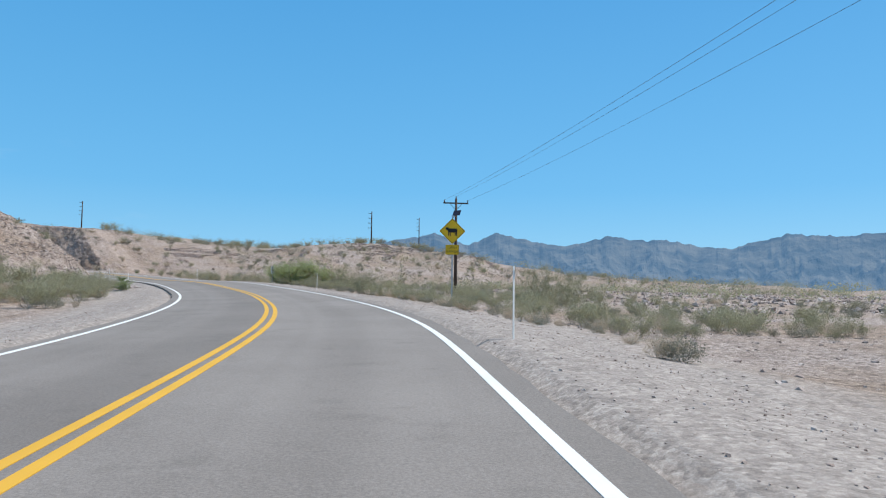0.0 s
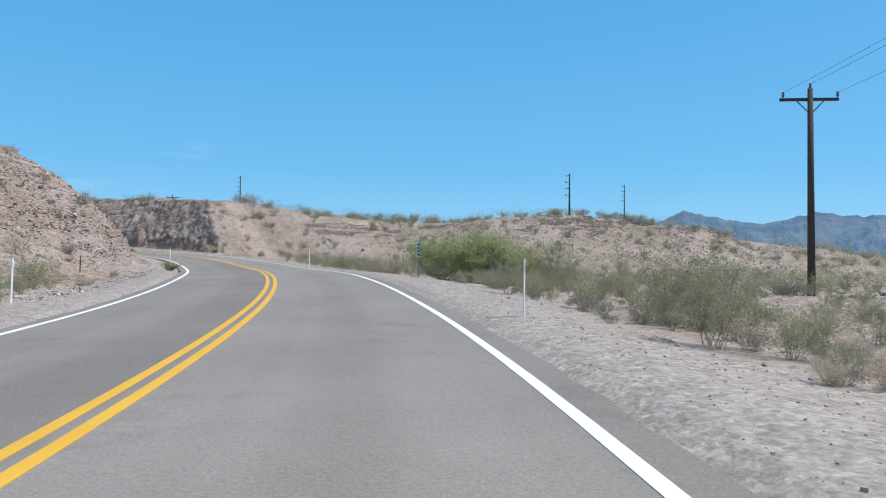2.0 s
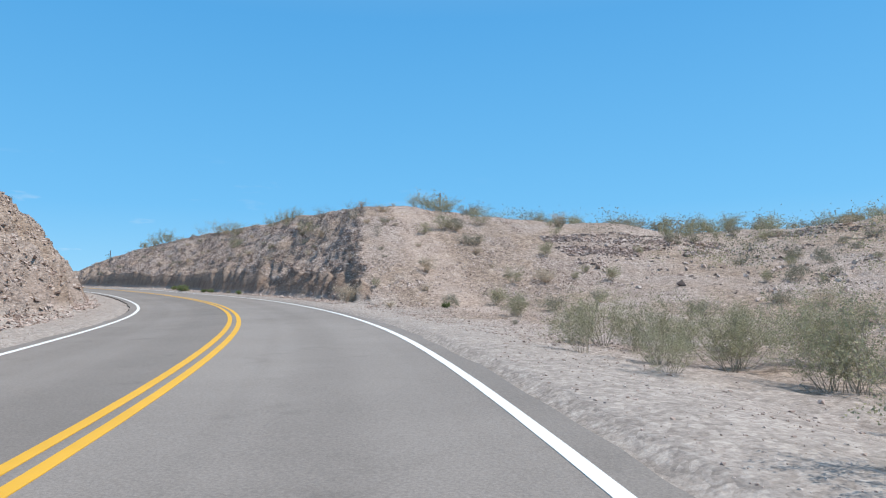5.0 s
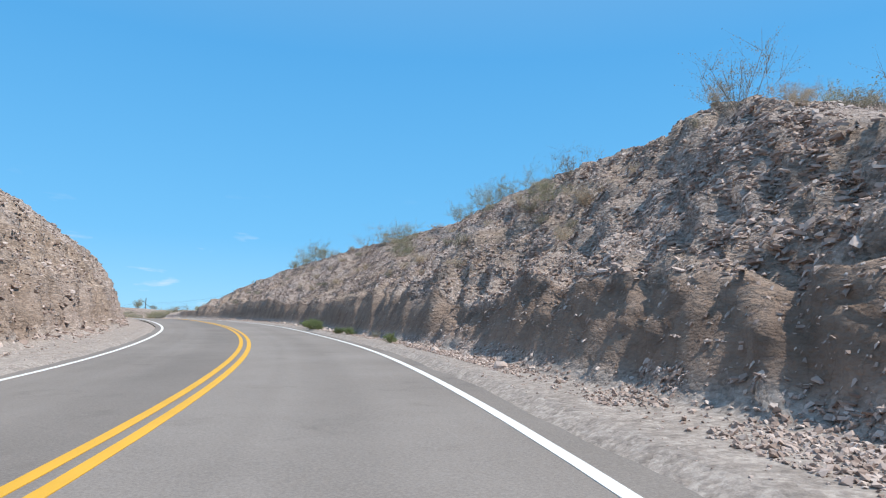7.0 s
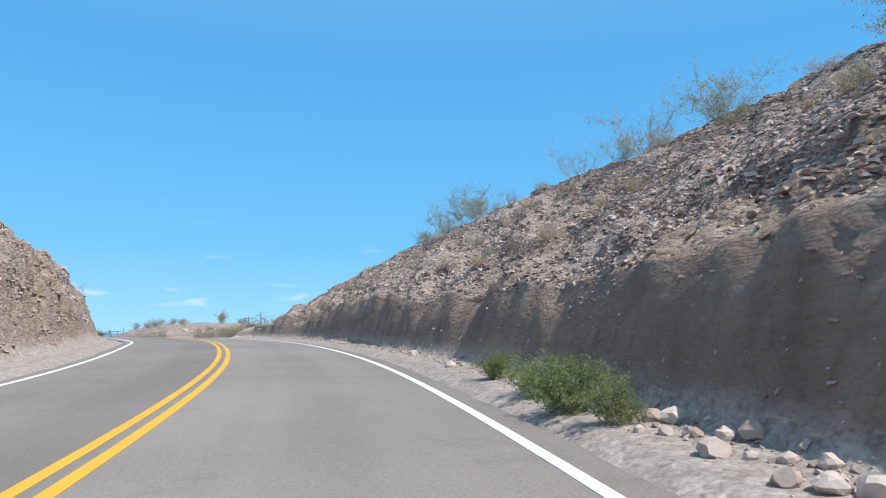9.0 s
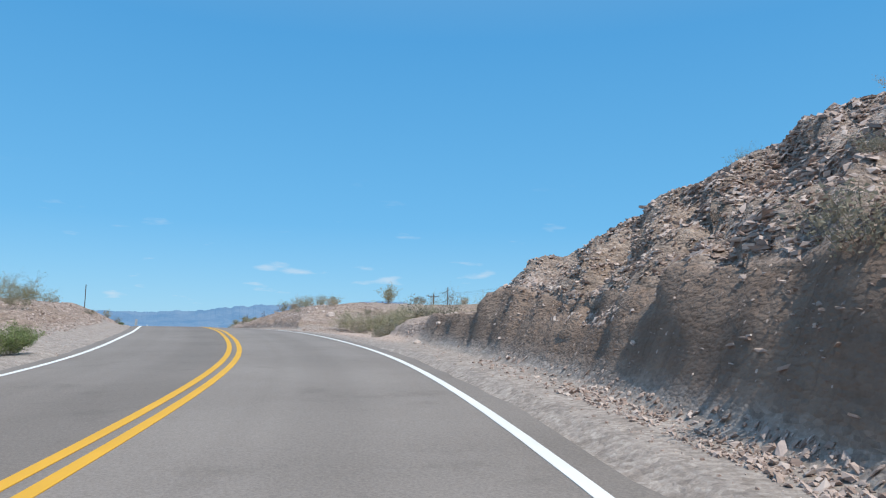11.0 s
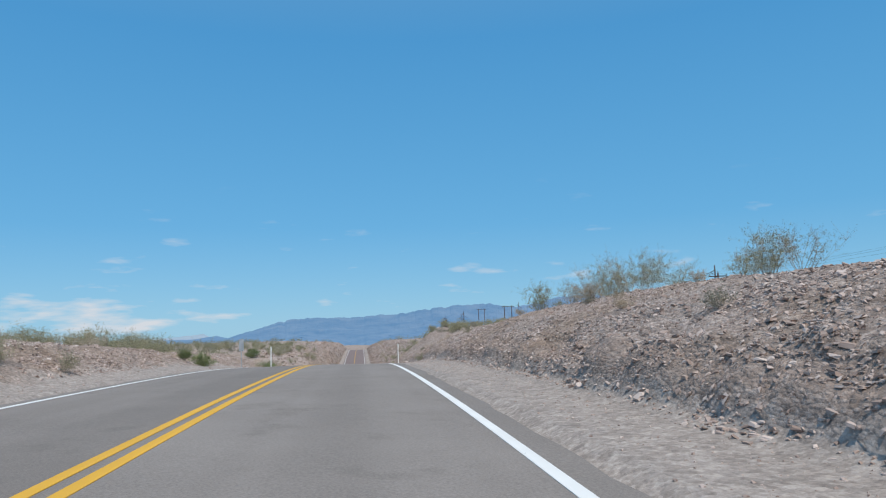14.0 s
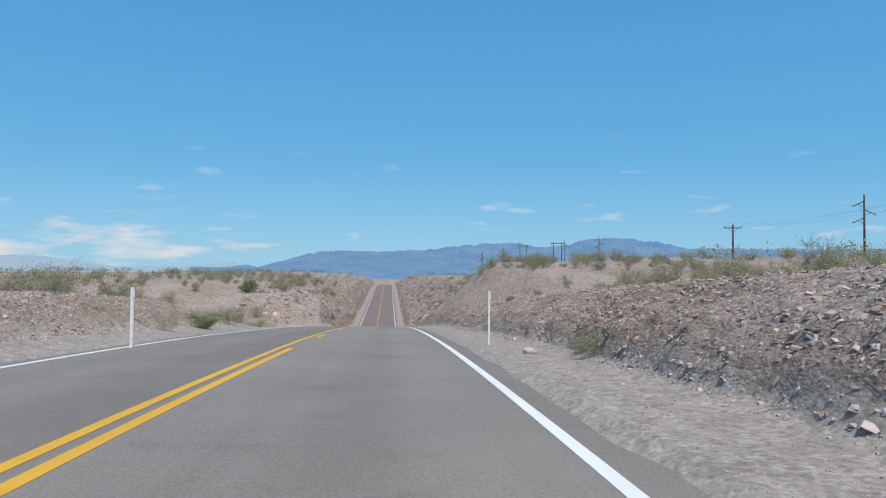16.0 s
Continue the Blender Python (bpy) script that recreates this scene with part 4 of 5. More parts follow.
def stick(verts, faces, pts, r):
    """Three-sided tapered twig along points."""
    k0 = len(verts)
    n = len(pts)
    for k, p in enumerate(pts):
        q = r * (1 - 0.8 * k / (n - 1))
        for a in (0, 2.1, 4.2):
            verts.append((p.x + q * math.cos(a), p.y + q * math.sin(a), p.z))
    for k in range(n - 1):
        for a in range(3):
            b = (a + 1) % 3
            faces.append((k0 + 3 * k + a, k0 + 3 * k + b, k0 + 3 * k + 3 + b, k0 + 3 * k + 3 + a))


def bush_kind(name, label, category, seed, height, spread, stems, twigs, leaves, leaf, leaf_mat, upright=0.5, stem_r=0.014):
    """One bush about a metre high, at the origin; scaled copies stand in the desert."""
    rng = random.Random(seed)
    sv, sf, lv, lf = [], [], [], []
    for s in range(stems):
        a = rng.uniform(0, 2 * math.pi)
        lean = rng.uniform(0.15, 1.0) * (1 - upright) + 0.12
        way = (math.cos(a) * lean * spread, math.sin(a) * lean * spread, 1.0 - 0.35 * lean)
        ln = height * rng.uniform(0.62, 1.08) * (1 + 0.25 * lean)
        main = shoot(rng, (rng.uniform(-.07, .07), rng.uniform(-.07, .07), -0.08), way, ln, stem_r)
        stick(sv, sf, main[::2] + main[5:], stem_r)
        for t in range(twigs):
            k = rng.randint(2, 5)
            d = Vector((rng.uniform(-1, 1), rng.uniform(-1, 1), rng.uniform(-0.1, 0.9)))
            side = shoot(rng, main[k] if k < 5 else main[4], d, ln * rng.uniform(0.2, 0.42), stem_r * 0.4)
            stick(sv, sf, side[::5], stem_r * 0.42)
            for _ in range(leaves):
                c = side[rng.randint(1, 5)] + Vector((rng.gauss(0, 1), rng.gauss(0, 1), rng.gauss(0, 1))) * leaf * 2.2
                if c.z < 0.02:
                    c.z = 0.02 + rng.random() * 0.05
                u = Vector((rng.uniform(-1, 1), rng.uniform(-1, 1), rng.uniform(-1, 1))).normalized()
                w = u.cross(Vector((rng.uniform(-1, 1), rng.uniform(-1, 1), rng.uniform(-1, 1)))).normalized()
                q = leaf * rng.uniform(0.6, 1.3)
                i = len(lv)
                lv += [tuple(c - u * q - w * q * 0.5), tuple(c + w * q * 0.75), tuple(c + u * q * 1.1 - w * q * 0.3)]
                lf.append((i, i + 1, i + 2))
    ob = thing(name, label, category)
    st = mesh_object("trunk", sv, sf, M_BARK if leaf_mat is not M_DRY else M_DRY)
    st.parent = ob
    if lf:
        fo = mesh_object("foliage", lv, lf, leaf_mat)
        fo.parent = ob
    return ob


KINDS = {}
for k in range(4):
    KINDS["creosote", k] = bush_kind("creosote_bush", "airy olive-green creosote bush with thin grey stems", "bush", 10 + k, 0.95, 1.0, 16, 7, 16, 0.021, M_CREOSOTE, 0.25, 0.007)
    KINDS["sage", k] = bush_kind("bursage_bush", "low rounded grey-green desert bush", "bush", 30 + k, 0.8, 1.3, 20, 4, 16, 0.028, M_SAGE, 0.1, 0.008)
    KINDS["dry", k] = bush_kind("dry_bush", "dry straw-coloured twiggy tuft", "bush", 50 + k, 0.8, 1.25, 36, 4, 26, 0.014, M_DRY, 0.12, 0.005)
for k in range(3):
    KINDS["green", k] = bush_kind("green_bush", "leafy green roadside bush", "bush", 70 + k, 0.9, 1.2, 22, 8, 34, 0.022, M_HERB, 0.2, 0.008)
    KINDS["twig", k] = bush_kind("bare_bush", "sparse half-bare grey desert shrub", "bush", 90 + k, 0.9, 1.15, 13, 10, 7, 0.018, M_SAGE, 0.2, 0.009)
for k in range(3):
    KINDS["tall", k] = bush_kind("creosote_bush", "airy olive-green creosote bush with thin grey stems", "bush", 140 + k, 0.92, 1.05, 20, 11, 34, 0.0085, M_CREOSOTE, 0.22, 0.0045)
    KINDS["gaunt", k] = bush_kind("bare_bush", "sparse half-bare grey desert shrub", "bush", 160 + k, 0.9, 1.1, 15, 13, 12, 0.008, M_SAGE, 0.2, 0.0055)
for k in range(2):
    KINDS["paloverde", k] = bush_kind("palo_verde_bush", "large bright green leafy palo verde bush", "bush", 120 + k, 0.85, 1.1, 26, 13, 42, 0.0125, M_GREEN, 0.2, 0.006)
for ob in KINDS.values():
    ob.location = (0, -220, ground_spot(0, -220))
first_used = set()
COUNT = {"creosote": 4, "sage": 4, "dry": 4, "green": 3, "twig": 3, "tall": 3, "gaunt": 3, "paloverde": 2}
GROUPS = {"creosote": "creosote bushes", "sage": "bursage bushes", "dry": "dry tufts", "green": "green bushes", "twig": "bare shrubs", "tall": "creosote bushes", "gaunt": "bare shrubs", "paloverde": "palo verde bushes"}
bush_rng = random.Random(5)


JOINED = {}


def plant(kind, x, y, height, z=None, joined=False):
    if not joined:
        kind = {"creosote": "tall", "twig": "gaunt"}.get(kind, kind)
    k = (kind, bush_rng.randrange(COUNT[kind]))
    z = ground_spot(x, y) if z is None else z
    m = pose(x, y, z - 0.03, 0, 0, bush_rng.uniform(0, 360))
    w = height * bush_rng.uniform(0.9, 1.25)
    if joined:
        JOINED.setdefault(k, []).append(m @ Matrix.Diagonal((w, w, height, 1)))
        return None
    src = KINDS[k]
    if k in first_used:
        ob = copy_thing(src, m)
    else:
        first_used.add(k)
        src.matrix_basis = m
        ob = src
    ob.scale = (w, w, height)
    tagged(ob, group=GROUPS[kind])
    return ob


# bushes that stand out on their own: kind, x, y, height
for kind, x, y, h in (("paloverde", -9.1, 67.4, 2.9), ("paloverde", -7.6, 69.2, 3.3), ("paloverde", -10.2, 69.8, 2.8), ("paloverde", -6.6, 68.8, 2.4), ("creosote", -4.8, 67.8, 2.6), ("creosote", -26.6, 91, 1.2), ("creosote", -21.6, 83.2, 1.4), ("creosote", -22.5, 89.4, 1.7),
                      ("creosote", -15.2, 74.8, 1.6), ("creosote", -13.6, 76.2, 1.7), ("creosote", -17.5, 79, 1.4), ("creosote", -2.0, 50.2, 1.9), ("creosote", -1.2, 51.6, 1.6), ("creosote", 1.5, 38.8, 1.0), ("creosote", -1.9, 45.8, 1.6),
                      ("creosote", 7.4, 33.4, 2.2), ("creosote", 9.0, 34.0, 2.0), ("sage", 4.4, 26.5, 0.7), ("green", -26.3, 70.8, 0.6), ("sage", -33.0, 71.0, 0.9), ("creosote", -36.4, 76.5, 1.3), ("sage", -29.0, 69.6, 0.5), ("green", -18.2, 49.4, 0.8), ("creosote", -20.3, 53, 0.8), ("dry", 3.0, 27.5, 0.6), ("dry", -40.0, 108.9, 0.5), ("dry", -40.4, 106.1, 0.45), ("sage", -37.4, 106.6, 0.9), ("green", -37.0, 105.3, 0.35), ("dry", -43.9, 114.9, 0.4), ("dry", -48.0, 118.5, 0.4), ("dry", -40.5, 116.3, 0.6),
                      ("creosote", -36.8, 113.0, 1.1), ("sage", -44.6, 121.2, 0.6), ("creosote", -47.2, 124.6, 1.2), ("creosote", -49.9, 124.9, 1.2), ("dry", -49.8, 120.3, 0.8), ("sage", -42.2, 112.4, 0.4)):
    plant(kind, x, y, h)
VERGE = (("creosote", 12.88, 6.3, 1.2), ("sage", 12.8, 6.7, 1.2), ("creosote", 12.76, 7.2, 1.5), ("sage", 12.72, 7.6, 1.3), ("creosote", 12.95, 7.0, 1.3), ("creosote", 13.05, 7.8, 1.4), ("creosote", 13.2, 8.0, 1.4), ("creosote", 13.35, 8.3, 1.5), ("twig", 12.66, 8.0, 1.4), ("sage", 12.84, 6.1, 0.7), ("green", 9.52, 4.75, 0.6), ("green", 9.66, 4.9, 0.55),
    ("green", 8.42, 4.9, 0.4), ("sage", 8.7, 5.3, 0.4), ("green", 9.02, 5.1, 0.35), ("green", 8.95, 5.0, 0.4), ("green", 9.44, 4.6, 0.7), ("green", 9.38, 4.7, 0.5), ("green", 9.04, 4.7, 0.4), ("sage", 11.3, 6.0, 0.8), ("green", 12.25, -5.3, 0.9), ("green", 12.4, -5.6, 0.6), ("twig", 11.75, -7.4, 1.6), 
    ("creosote", 12.6, 9.4, 1.0), ("creosote", 12.95, 11.5, 1.0), ("sage", 13.2, 12.2, 0.9), ("creosote", 13.1, 13.0, 1.2),
    ("creosote", 13.0, 15.5, 1.3), ("dry", 13.1, 10.6, 0.9), ("creosote", 13.0, -7.5, 1.5), ("creosote", 12.9, -8.6, 1.3))
BANKS = (("twig", 15.55, 9.6, 1.1), ("twig", 15.42, 9.6, 1.2), ("creosote", 15.3, 9.7, 1.25), ("twig", 15.24, 9.9, 1.3), ("creosote", 15.16, 9.8, 1.2), ("creosote", 15.82, 9.5, 1.5), ("dry", 15.35, 9.2, 0.8), ("dry", 14.5, 9.6, 0.9), ("creosote", 14.55, 10.0, 1.0), ("twig", 14.7, 9.4, 1.0), ("creosote", 14.8, 9.8, 1.1),
    ("green", 16.42, -5.7, 0.8), ("green", 16.26, -6.0, 0.6), ("creosote", 15.35, -5.8, 0.7), ("creosote", 15.2, -6.4, 0.9), ("creosote", 17.6, -5.4, 0.8),
    ("green", 17.9, -5.3, 0.8), ("creosote", 18.3, -5.6, 1.2), ("creosote", 16.8, 5.8, 0.6), ("sage", 16.86, 6.0, 0.5), ("creosote", 16.1, 7.2, 0.45), ("creosote", 13.9, 8.3, 1.5), ("creosote", 13.86, 9.0, 1.6), ("creosote", 13.84, 9.7, 1.3), ("sage", 13.8, 8.8, 0.9), ("twig", 13.9, 10.1, 1.7), ("creosote", 13.7, 10.4, 1.4),
    ("creosote", 13.66, 11.2, 2.1), ("sage", 13.58, 11.5, 1.6), ("creosote", 13.7, 13, 2.2), ("creosote", 13.45, 13.5, 1.7), ("creosote", 13.3, 15, 1.9), ("twig", 13.2, 13.2, 1.8),
    ("sage", 13.4, 16.5, 1.5), ("creosote", 13.55, 17.5, 2.3), ("twig", 15.0, 11.5, 1.0), ("creosote", 15.12, 12.2, 1.0), ("creosote", 15.3, 11.6, 1.0), ("creosote", 15.6, 11.2, 0.9),
    ("twig", 15.8, 11, 1.2), ("creosote", 16.0, 11.2, 1.1), ("twig", 15.45, 10.9, 1.2), ("creosote", 16.2, 11.6, 1.2), ("creosote", 13.95, -10, 1.5), ("creosote", 13.75, -11, 1.4), ("creosote", 14.5, -10.5, 1.1), ("creosote", 16.9, 15, 1.5), ("twig", 16.75, 14, 1.5),
    ("creosote", 17.05, 16.5, 1.4), ("creosote", 17.2, 14, 1.5))
for kind, st, u, h in VERGE + BANKS:
    x, y, z = side_spot(st, u)
    plant(kind, x, y, h, z)


def scatter(n, st0, st1, u0, u1, kinds, h0, h1, joined=False):
    """Bushes at random over a stretch beside the road."""
    for _ in range(n):
        st, u = bush_rng.uniform(st0, st1), bush_rng.uniform(u0, u1)
        kind = bush_rng.choice(kinds)
        x, y, z = side_spot(st, u)
        plant(kind, x, y, bush_rng.uniform(h0, h1) * (0.7 if kind in ("dry", "sage") else 1.0), z, joined)


C, G, D, T, N = "creosote", "sage", "dry", "twig", "green"
CUT_A = ((D, 7.33, 7.8, 0.55), (T, 7.51, 10.2, 1.2), (C, 7.51, 13.4, 1.0), (C, 7.54, 15.0, 1.4),
    (C, 7.57, 18.2, 1.5), (T, 7.74, 10.2, 2.0), (D, 8.0, 8.2, 0.75), (D, 8.16, 10.3, 1.1), (C, 8.36, 10.3, 1.7), (T, 8.41, 11.8, 1.5), (G, 8.56, 8.4, 1.0),
    (D, 8.91, 8.2, 0.83))
CUT_B = ((C, 8.96, 13.0, 1.6), (C, 9.07, 12.8, 1.8), (C, 9.33, 13.2, 1.6), (C, 9.44, 9.8, 1.8), (D, 9.46, 12.0, 0.6), (D, 9.76, 21.5, 0.98), (D, 9.87, 15.4, 0.68),
    (D, 9.93, 10.2, 0.68), (C, 9.97, 13.7, 2.2), (D, 10.01, 8.4, 0.75), (D, 10.18, 14.1, 0.98), (D, 10.19, 7.5, 0.68), (T, 10.28, 14.5, 2.4), (C, 10.37, 14.6, 1.5),
    (D, 10.43, 7.7, 0.68), (D, 10.45, 11.6, 0.6))
CUT_C = ((T, 10.47, 13.7, 1.8), (D, 10.47, 9.1, 0.6), (D, 10.63, 13.4, 0.68), (D, 10.65, 9.1, 0.52), (T, 10.7, 12.3, 1.3), (C, 10.92, 12.5, 1.9), (C, 11.04, 12.7, 2.2),
    (G, 11.1, 7.1, 0.7), (C, 11.13, 12.0, 1.9), (C, 11.27, 13.2, 1.4), (C, 11.34, 12.0, 1.1), (C, 11.47, 13.2, 1.8), (G, 11.62, 12.3, 0.9), (C, 11.84, 11.1, 1.0),
    )
for kind, st, u, h in CUT_A + CUT_B + CUT_C:                    # along the top and slope of the big cut
    x, y, z = side_spot(st, u)
    plant(kind, x, y, h, z)
scatter(48, 7.6, 11.8, 7.4, 13, (D, D, D, G), 0.5, 0.95)            # on the slope of the big cut
scatter(14, 12.1, 12.7, 8, 20, (G, D, C), 0.5, 1.0)
scatter(22, 6.3, 8.4, 9, 22, (D, G, D, G), 0.3, 0.6)           # on the hill's end
for _ in range(330):                                          # the hillside behind the flat
    x = bush_rng.uniform(-45, 75)
    y = bush_rng.uniform(106, 151)
    plant(bush_rng.choice((C, G, G, D, C)), x, y, bush_rng.uniform(0.5, 1.3), None, True)
for _ in range(60):                                            # skyline bushes
    x = bush_rng.uniform(-52, 10)
    y = float(table(x, (-49, 129), (-39, 139), (-29, 145), (-5, 149), (12, 150))) + bush_rng.uniform(-2, 3)
    plant(bush_rng.choice((C, C, G)), x, y, bush_rng.uniform(0.9, 1.8), None, True)
scatter(70, 0.9, 6.6, 9.5, 34, (C, C, G, C, D), 0.6, 1.3)      # the flat on the outer side
scatter(44, 3.2, 6.0, 6.8, 13, (C, C, C, G), 0.9, 1.6)        # thicker growth beside the road
scatter(40, 2.4, 3.9, -18, -7.2, (C, C, D), 0.6, 1.0)
scatter(190, 2.1, 3.85, -26, -7.6, (C, C, C, C, D), 0.9, 1.4, True)  # thick olive scrub on the inner side
scatter(230, 0.9, 4.1, 7.6, 17, (C, C, G, C), 0.5, 0.95, True)      # and along the outer verge
scatter(60, 0.6, 3.8, 7.0, 9.5, (G, D, C, G), 0.45, 0.9)
scatter(110, 1.0, 5.5, 14, 34, (C, C, G), 0.5, 0.9, True)
scatter(70, 1.2, 3.7, -22, -7.8, (C, C, G, D), 0.6, 1.2)     # low scrub on the inner side
scatter(34, 3.7, 7.5, -16, -7.2, (G, D, C, T), 0.35, 0.9)
scatter(26, 3.8, 11, -22, -11, (C, G, C, D), 0.7, 1.5)
scatter(130, 21, 27, -45, -9, (C, C, G), 1.0, 1.8, True)
scatter(90, 21, 28, 9, 45, (C, C, G), 1.0, 1.7, True)
scatter(70, 17.0, 19.6, -26, -11, (C, C, C, G), 1.2, 1.9, True)
scatter(110, 16.5, 21, -26, -9, (C, C, C, G), 0.9, 1.6, True)   # along the plateau edges
scatter(110, 16.5, 22, 11, 26, (C, C, C, G), 0.8, 1.4, True)
scatter(56, 11.5, 18.3, -45, -9.5, (C, C, G, D, C), 0.8, 1.6, True)
scatter(26, 11.4, 14.5, -14, -6.2, (C, G, D), 0.4, 1.1)
scatter(70, 13.7, 21, 11, 45, (C, C, C, G, D), 0.8, 1.7, True)
scatter(22, 13.8, 18.5, 7.5, 11, (D, G, D), 0.3, 0.7)
scatter(34, 18.5, 23, -40, -6.0, (C, C, G, N), 0.9, 1.8, True)
scatter(26, 19, 26, 8, 40, (C, G, D), 0.8, 1.6, True)


# bushes too far off to tell apart are one sheet of scrub for each kind
SCRUB_LABEL = {"creosote": "olive creosote scrub over the hillsides and plateau", "sage": "low grey-green scrub over the hillsides and plateau", "dry": "dry straw-coloured tufts over the hillsides", "green": "green scrub along the far road", "twig": "bare shrubs"}
for kind in ("creosote", "sage", "dry", "green"):
    for piece in ("trunk", "foliage"):
        vs, fs, base, mat = [], [], 0, None
        for k in range(COUNT[kind]):
            for ob in KINDS[kind, k].children:
                if not ob.name.startswith(piece):
                    continue
                co = np.empty(len(ob.data.vertices) * 3)
                ob.data.vertices.foreach_get("co", co)
                co = co.reshape(-1, 3)
                corners = np.empty(len(ob.data.loops), np.int32)
                ob.data.loops.foreach_get("vertex_index", corners)
                corners = corners.reshape(len(ob.data.polygons), -1)
                mat = ob.data.materials[0]
                for m in JOINED.get((kind, k), ()):
                    a = np.array(m)
                    vs.append(co @ a[:3, :3].T + a[:3, 3])
                    fs.append(corners + base)
                    base += len(co)
        if vs:
            tagged(mesh_object("scrub" if piece == "foliage" else "scrub_stems", np.vstack(vs), np.vstack(fs), mat), SCRUB_LABEL[kind] if piece == "foliage" else "thin stems of the distant scrub", "scrub", kind="stuff")


for k, ob in KINDS.items():
    if k not in first_used:
        for o in (*ob.children, ob):
            bpy.data.objects.remove(o)


def far_scrub(name, spots, label, mat, cards=34, size=0.11):
    """Distant bushes as clumps of leaf cards turned every way; nobody could count them."""
    rng = np.random.RandomState(4)
    v, f = [], []
    for x, y, z, h in spots:
        for _ in range(cards):
            c = np.array([x, y, z + h * 0.45]) + rng.normal(0, 1, 3) * np.array([0.4, 0.4, 0.25]) * h
            a, b = rng.normal(0, 1, 3), rng.normal(0, 1, 3)
            a /= np.linalg.norm(a)
            b = np.cross(a, b)
            b /= np.linalg.norm(b)
            q = h * size
            i = len(v)
            v += [c - a * q, c + b * q * 1.1, c + a * q]
            f.append((i, i + 1, i + 2))
    return tagged(mesh_object(name, np.array(v), np.array(f), mat), label, "scrub", kind="stuff")


def far_spots(n, x0, x1, y0, y1, seed, keep):
    r = np.random.RandomState(seed)
    x, y = r.uniform(x0, x1, n), r.uniform(y0, y1, n)
    st, u = station_of(x, y)
    z = desert_height(st, u, x, y)[0]
    ok = keep(st, u)
    return list(zip(x[ok], y[ok], z[ok], r.uniform(0.8, 1.8, n)[ok]))


far_scrub("far_scrub", far_spots(2600, -790, -300, -100, 420, 2, lambda st, u: np.abs(u) > 9), "scattered olive creosote scrub on the far plain", M_CREOSOTE)
far_scrub("far_scrub", far_spots(1500, -300, -110, 170, 400, 3, lambda st, u: np.abs(u) > 30), "scattered olive creosote scrub on the plateau", M_CREOSOTE)
far_scrub("far_scrub", far_spots(1400, -300, -130, -110, 110, 6, lambda st, u: np.abs(u) > 32), "grey-green scrub on the plain", M_CREOSOTE)
far_scrub("far_scrub", far_spots(1500, 0, 300, 0, 330, 7, lambda st, u: np.abs(u) > 32), "olive scrub on the flat below the hills", M_CREOSOTE)
far_scrub("far_scrub", far_spots(500, -50, 80, 104, 158, 8, lambda st, u: u > 24), "small bushes dotted over the hillside", M_CREOSOTE, 90, 0.05)
far_scrub("far_scrub", far_spots(400, -50, 80, 104, 158, 9, lambda st, u: u > 24), "dry grey tufts dotted over the hillside", M_SAGE, 90, 0.05)


# ---- stones: loose rubble on the cuts and shoulders, and the single boulders ----
def surface_points(k, r):
    """Points of the ground near the vertices k, spread at random over the faces beside them."""
    g = np.stack([PX, PY, PZ], -1)
    i, j = np.unravel_index(k, PX.shape)
    i, j = np.minimum(i, PX.shape[0] - 2), np.minimum(j, PX.shape[1] - 2)
    a, b = r.rand(len(k), 1), r.rand(len(k), 1)
    return (g[i, j] * (1 - a) + g[i + 1, j] * a) * (1 - b) + (g[i, j + 1] * (1 - a) + g[i + 1, j + 1] * a) * b


def ledges(name, label, pick, n, l0, l1, seed):
    """Broken edges of flat-lying beds that stick out of a slope: low slabs along the slope, nearly level; uncountable."""
    r = np.random.RandomState(seed)
    w = pick.astype(float).ravel()
    k = r.choice(w.size, n, p=w / w.sum())
    c = surface_points(k, r)
    size = l0 * (l1 / l0) ** (r.rand(n) ** 2.0)
    box = np.array([(-1, -1, -1), (1, -1, -1), (1, 1, -1), (-1, 1, -1), (-1, -1, 1), (1, -1, 1), (1, 1, 1), (-1, 1, 1)], float)
    v = box[None] + r.uniform(-0.45, 0.45, (n, 8, 3))
    v = v * (size[:, None, None] * 0.5 * np.array([1.0, 0.6, 0.26]) * r.uniform(0.7, 1.3, (n, 1, 3)))
    v[..., 2] += v[..., 0] * r.normal(0.06, 0.16, (n, 1)) + v[..., 1] * r.normal(0.0, 0.2, (n, 1))
    a = np.arctan2(ds[..., 1], ds[..., 0]).ravel()[k] + r.normal(0, 0.45, n)
    ca, sa = np.cos(a)[:, None], np.sin(a)[:, None]
    v = np.stack([v[..., 0] * ca - v[..., 1] * sa, v[..., 0] * sa + v[..., 1] * ca, v[..., 2]], -1)
    v += c[:, None] + NRM.reshape(-1, 3)[k][:, None] * (size * 0.06)[:, None, None]
    quad = np.array([(0, 3, 2, 1), (4, 5, 6, 7), (0, 1, 5, 4), (1, 2, 6, 5), (2, 3, 7, 6), (3, 0, 4, 7)])
    f = (quad[None] + 8 * np.arange(n)[:, None, None]).reshape(-1, 4)
    return tagged(mesh_object(name, v.reshape(-1, 3), f, M_STONE), label, "stones", kind="stuff")


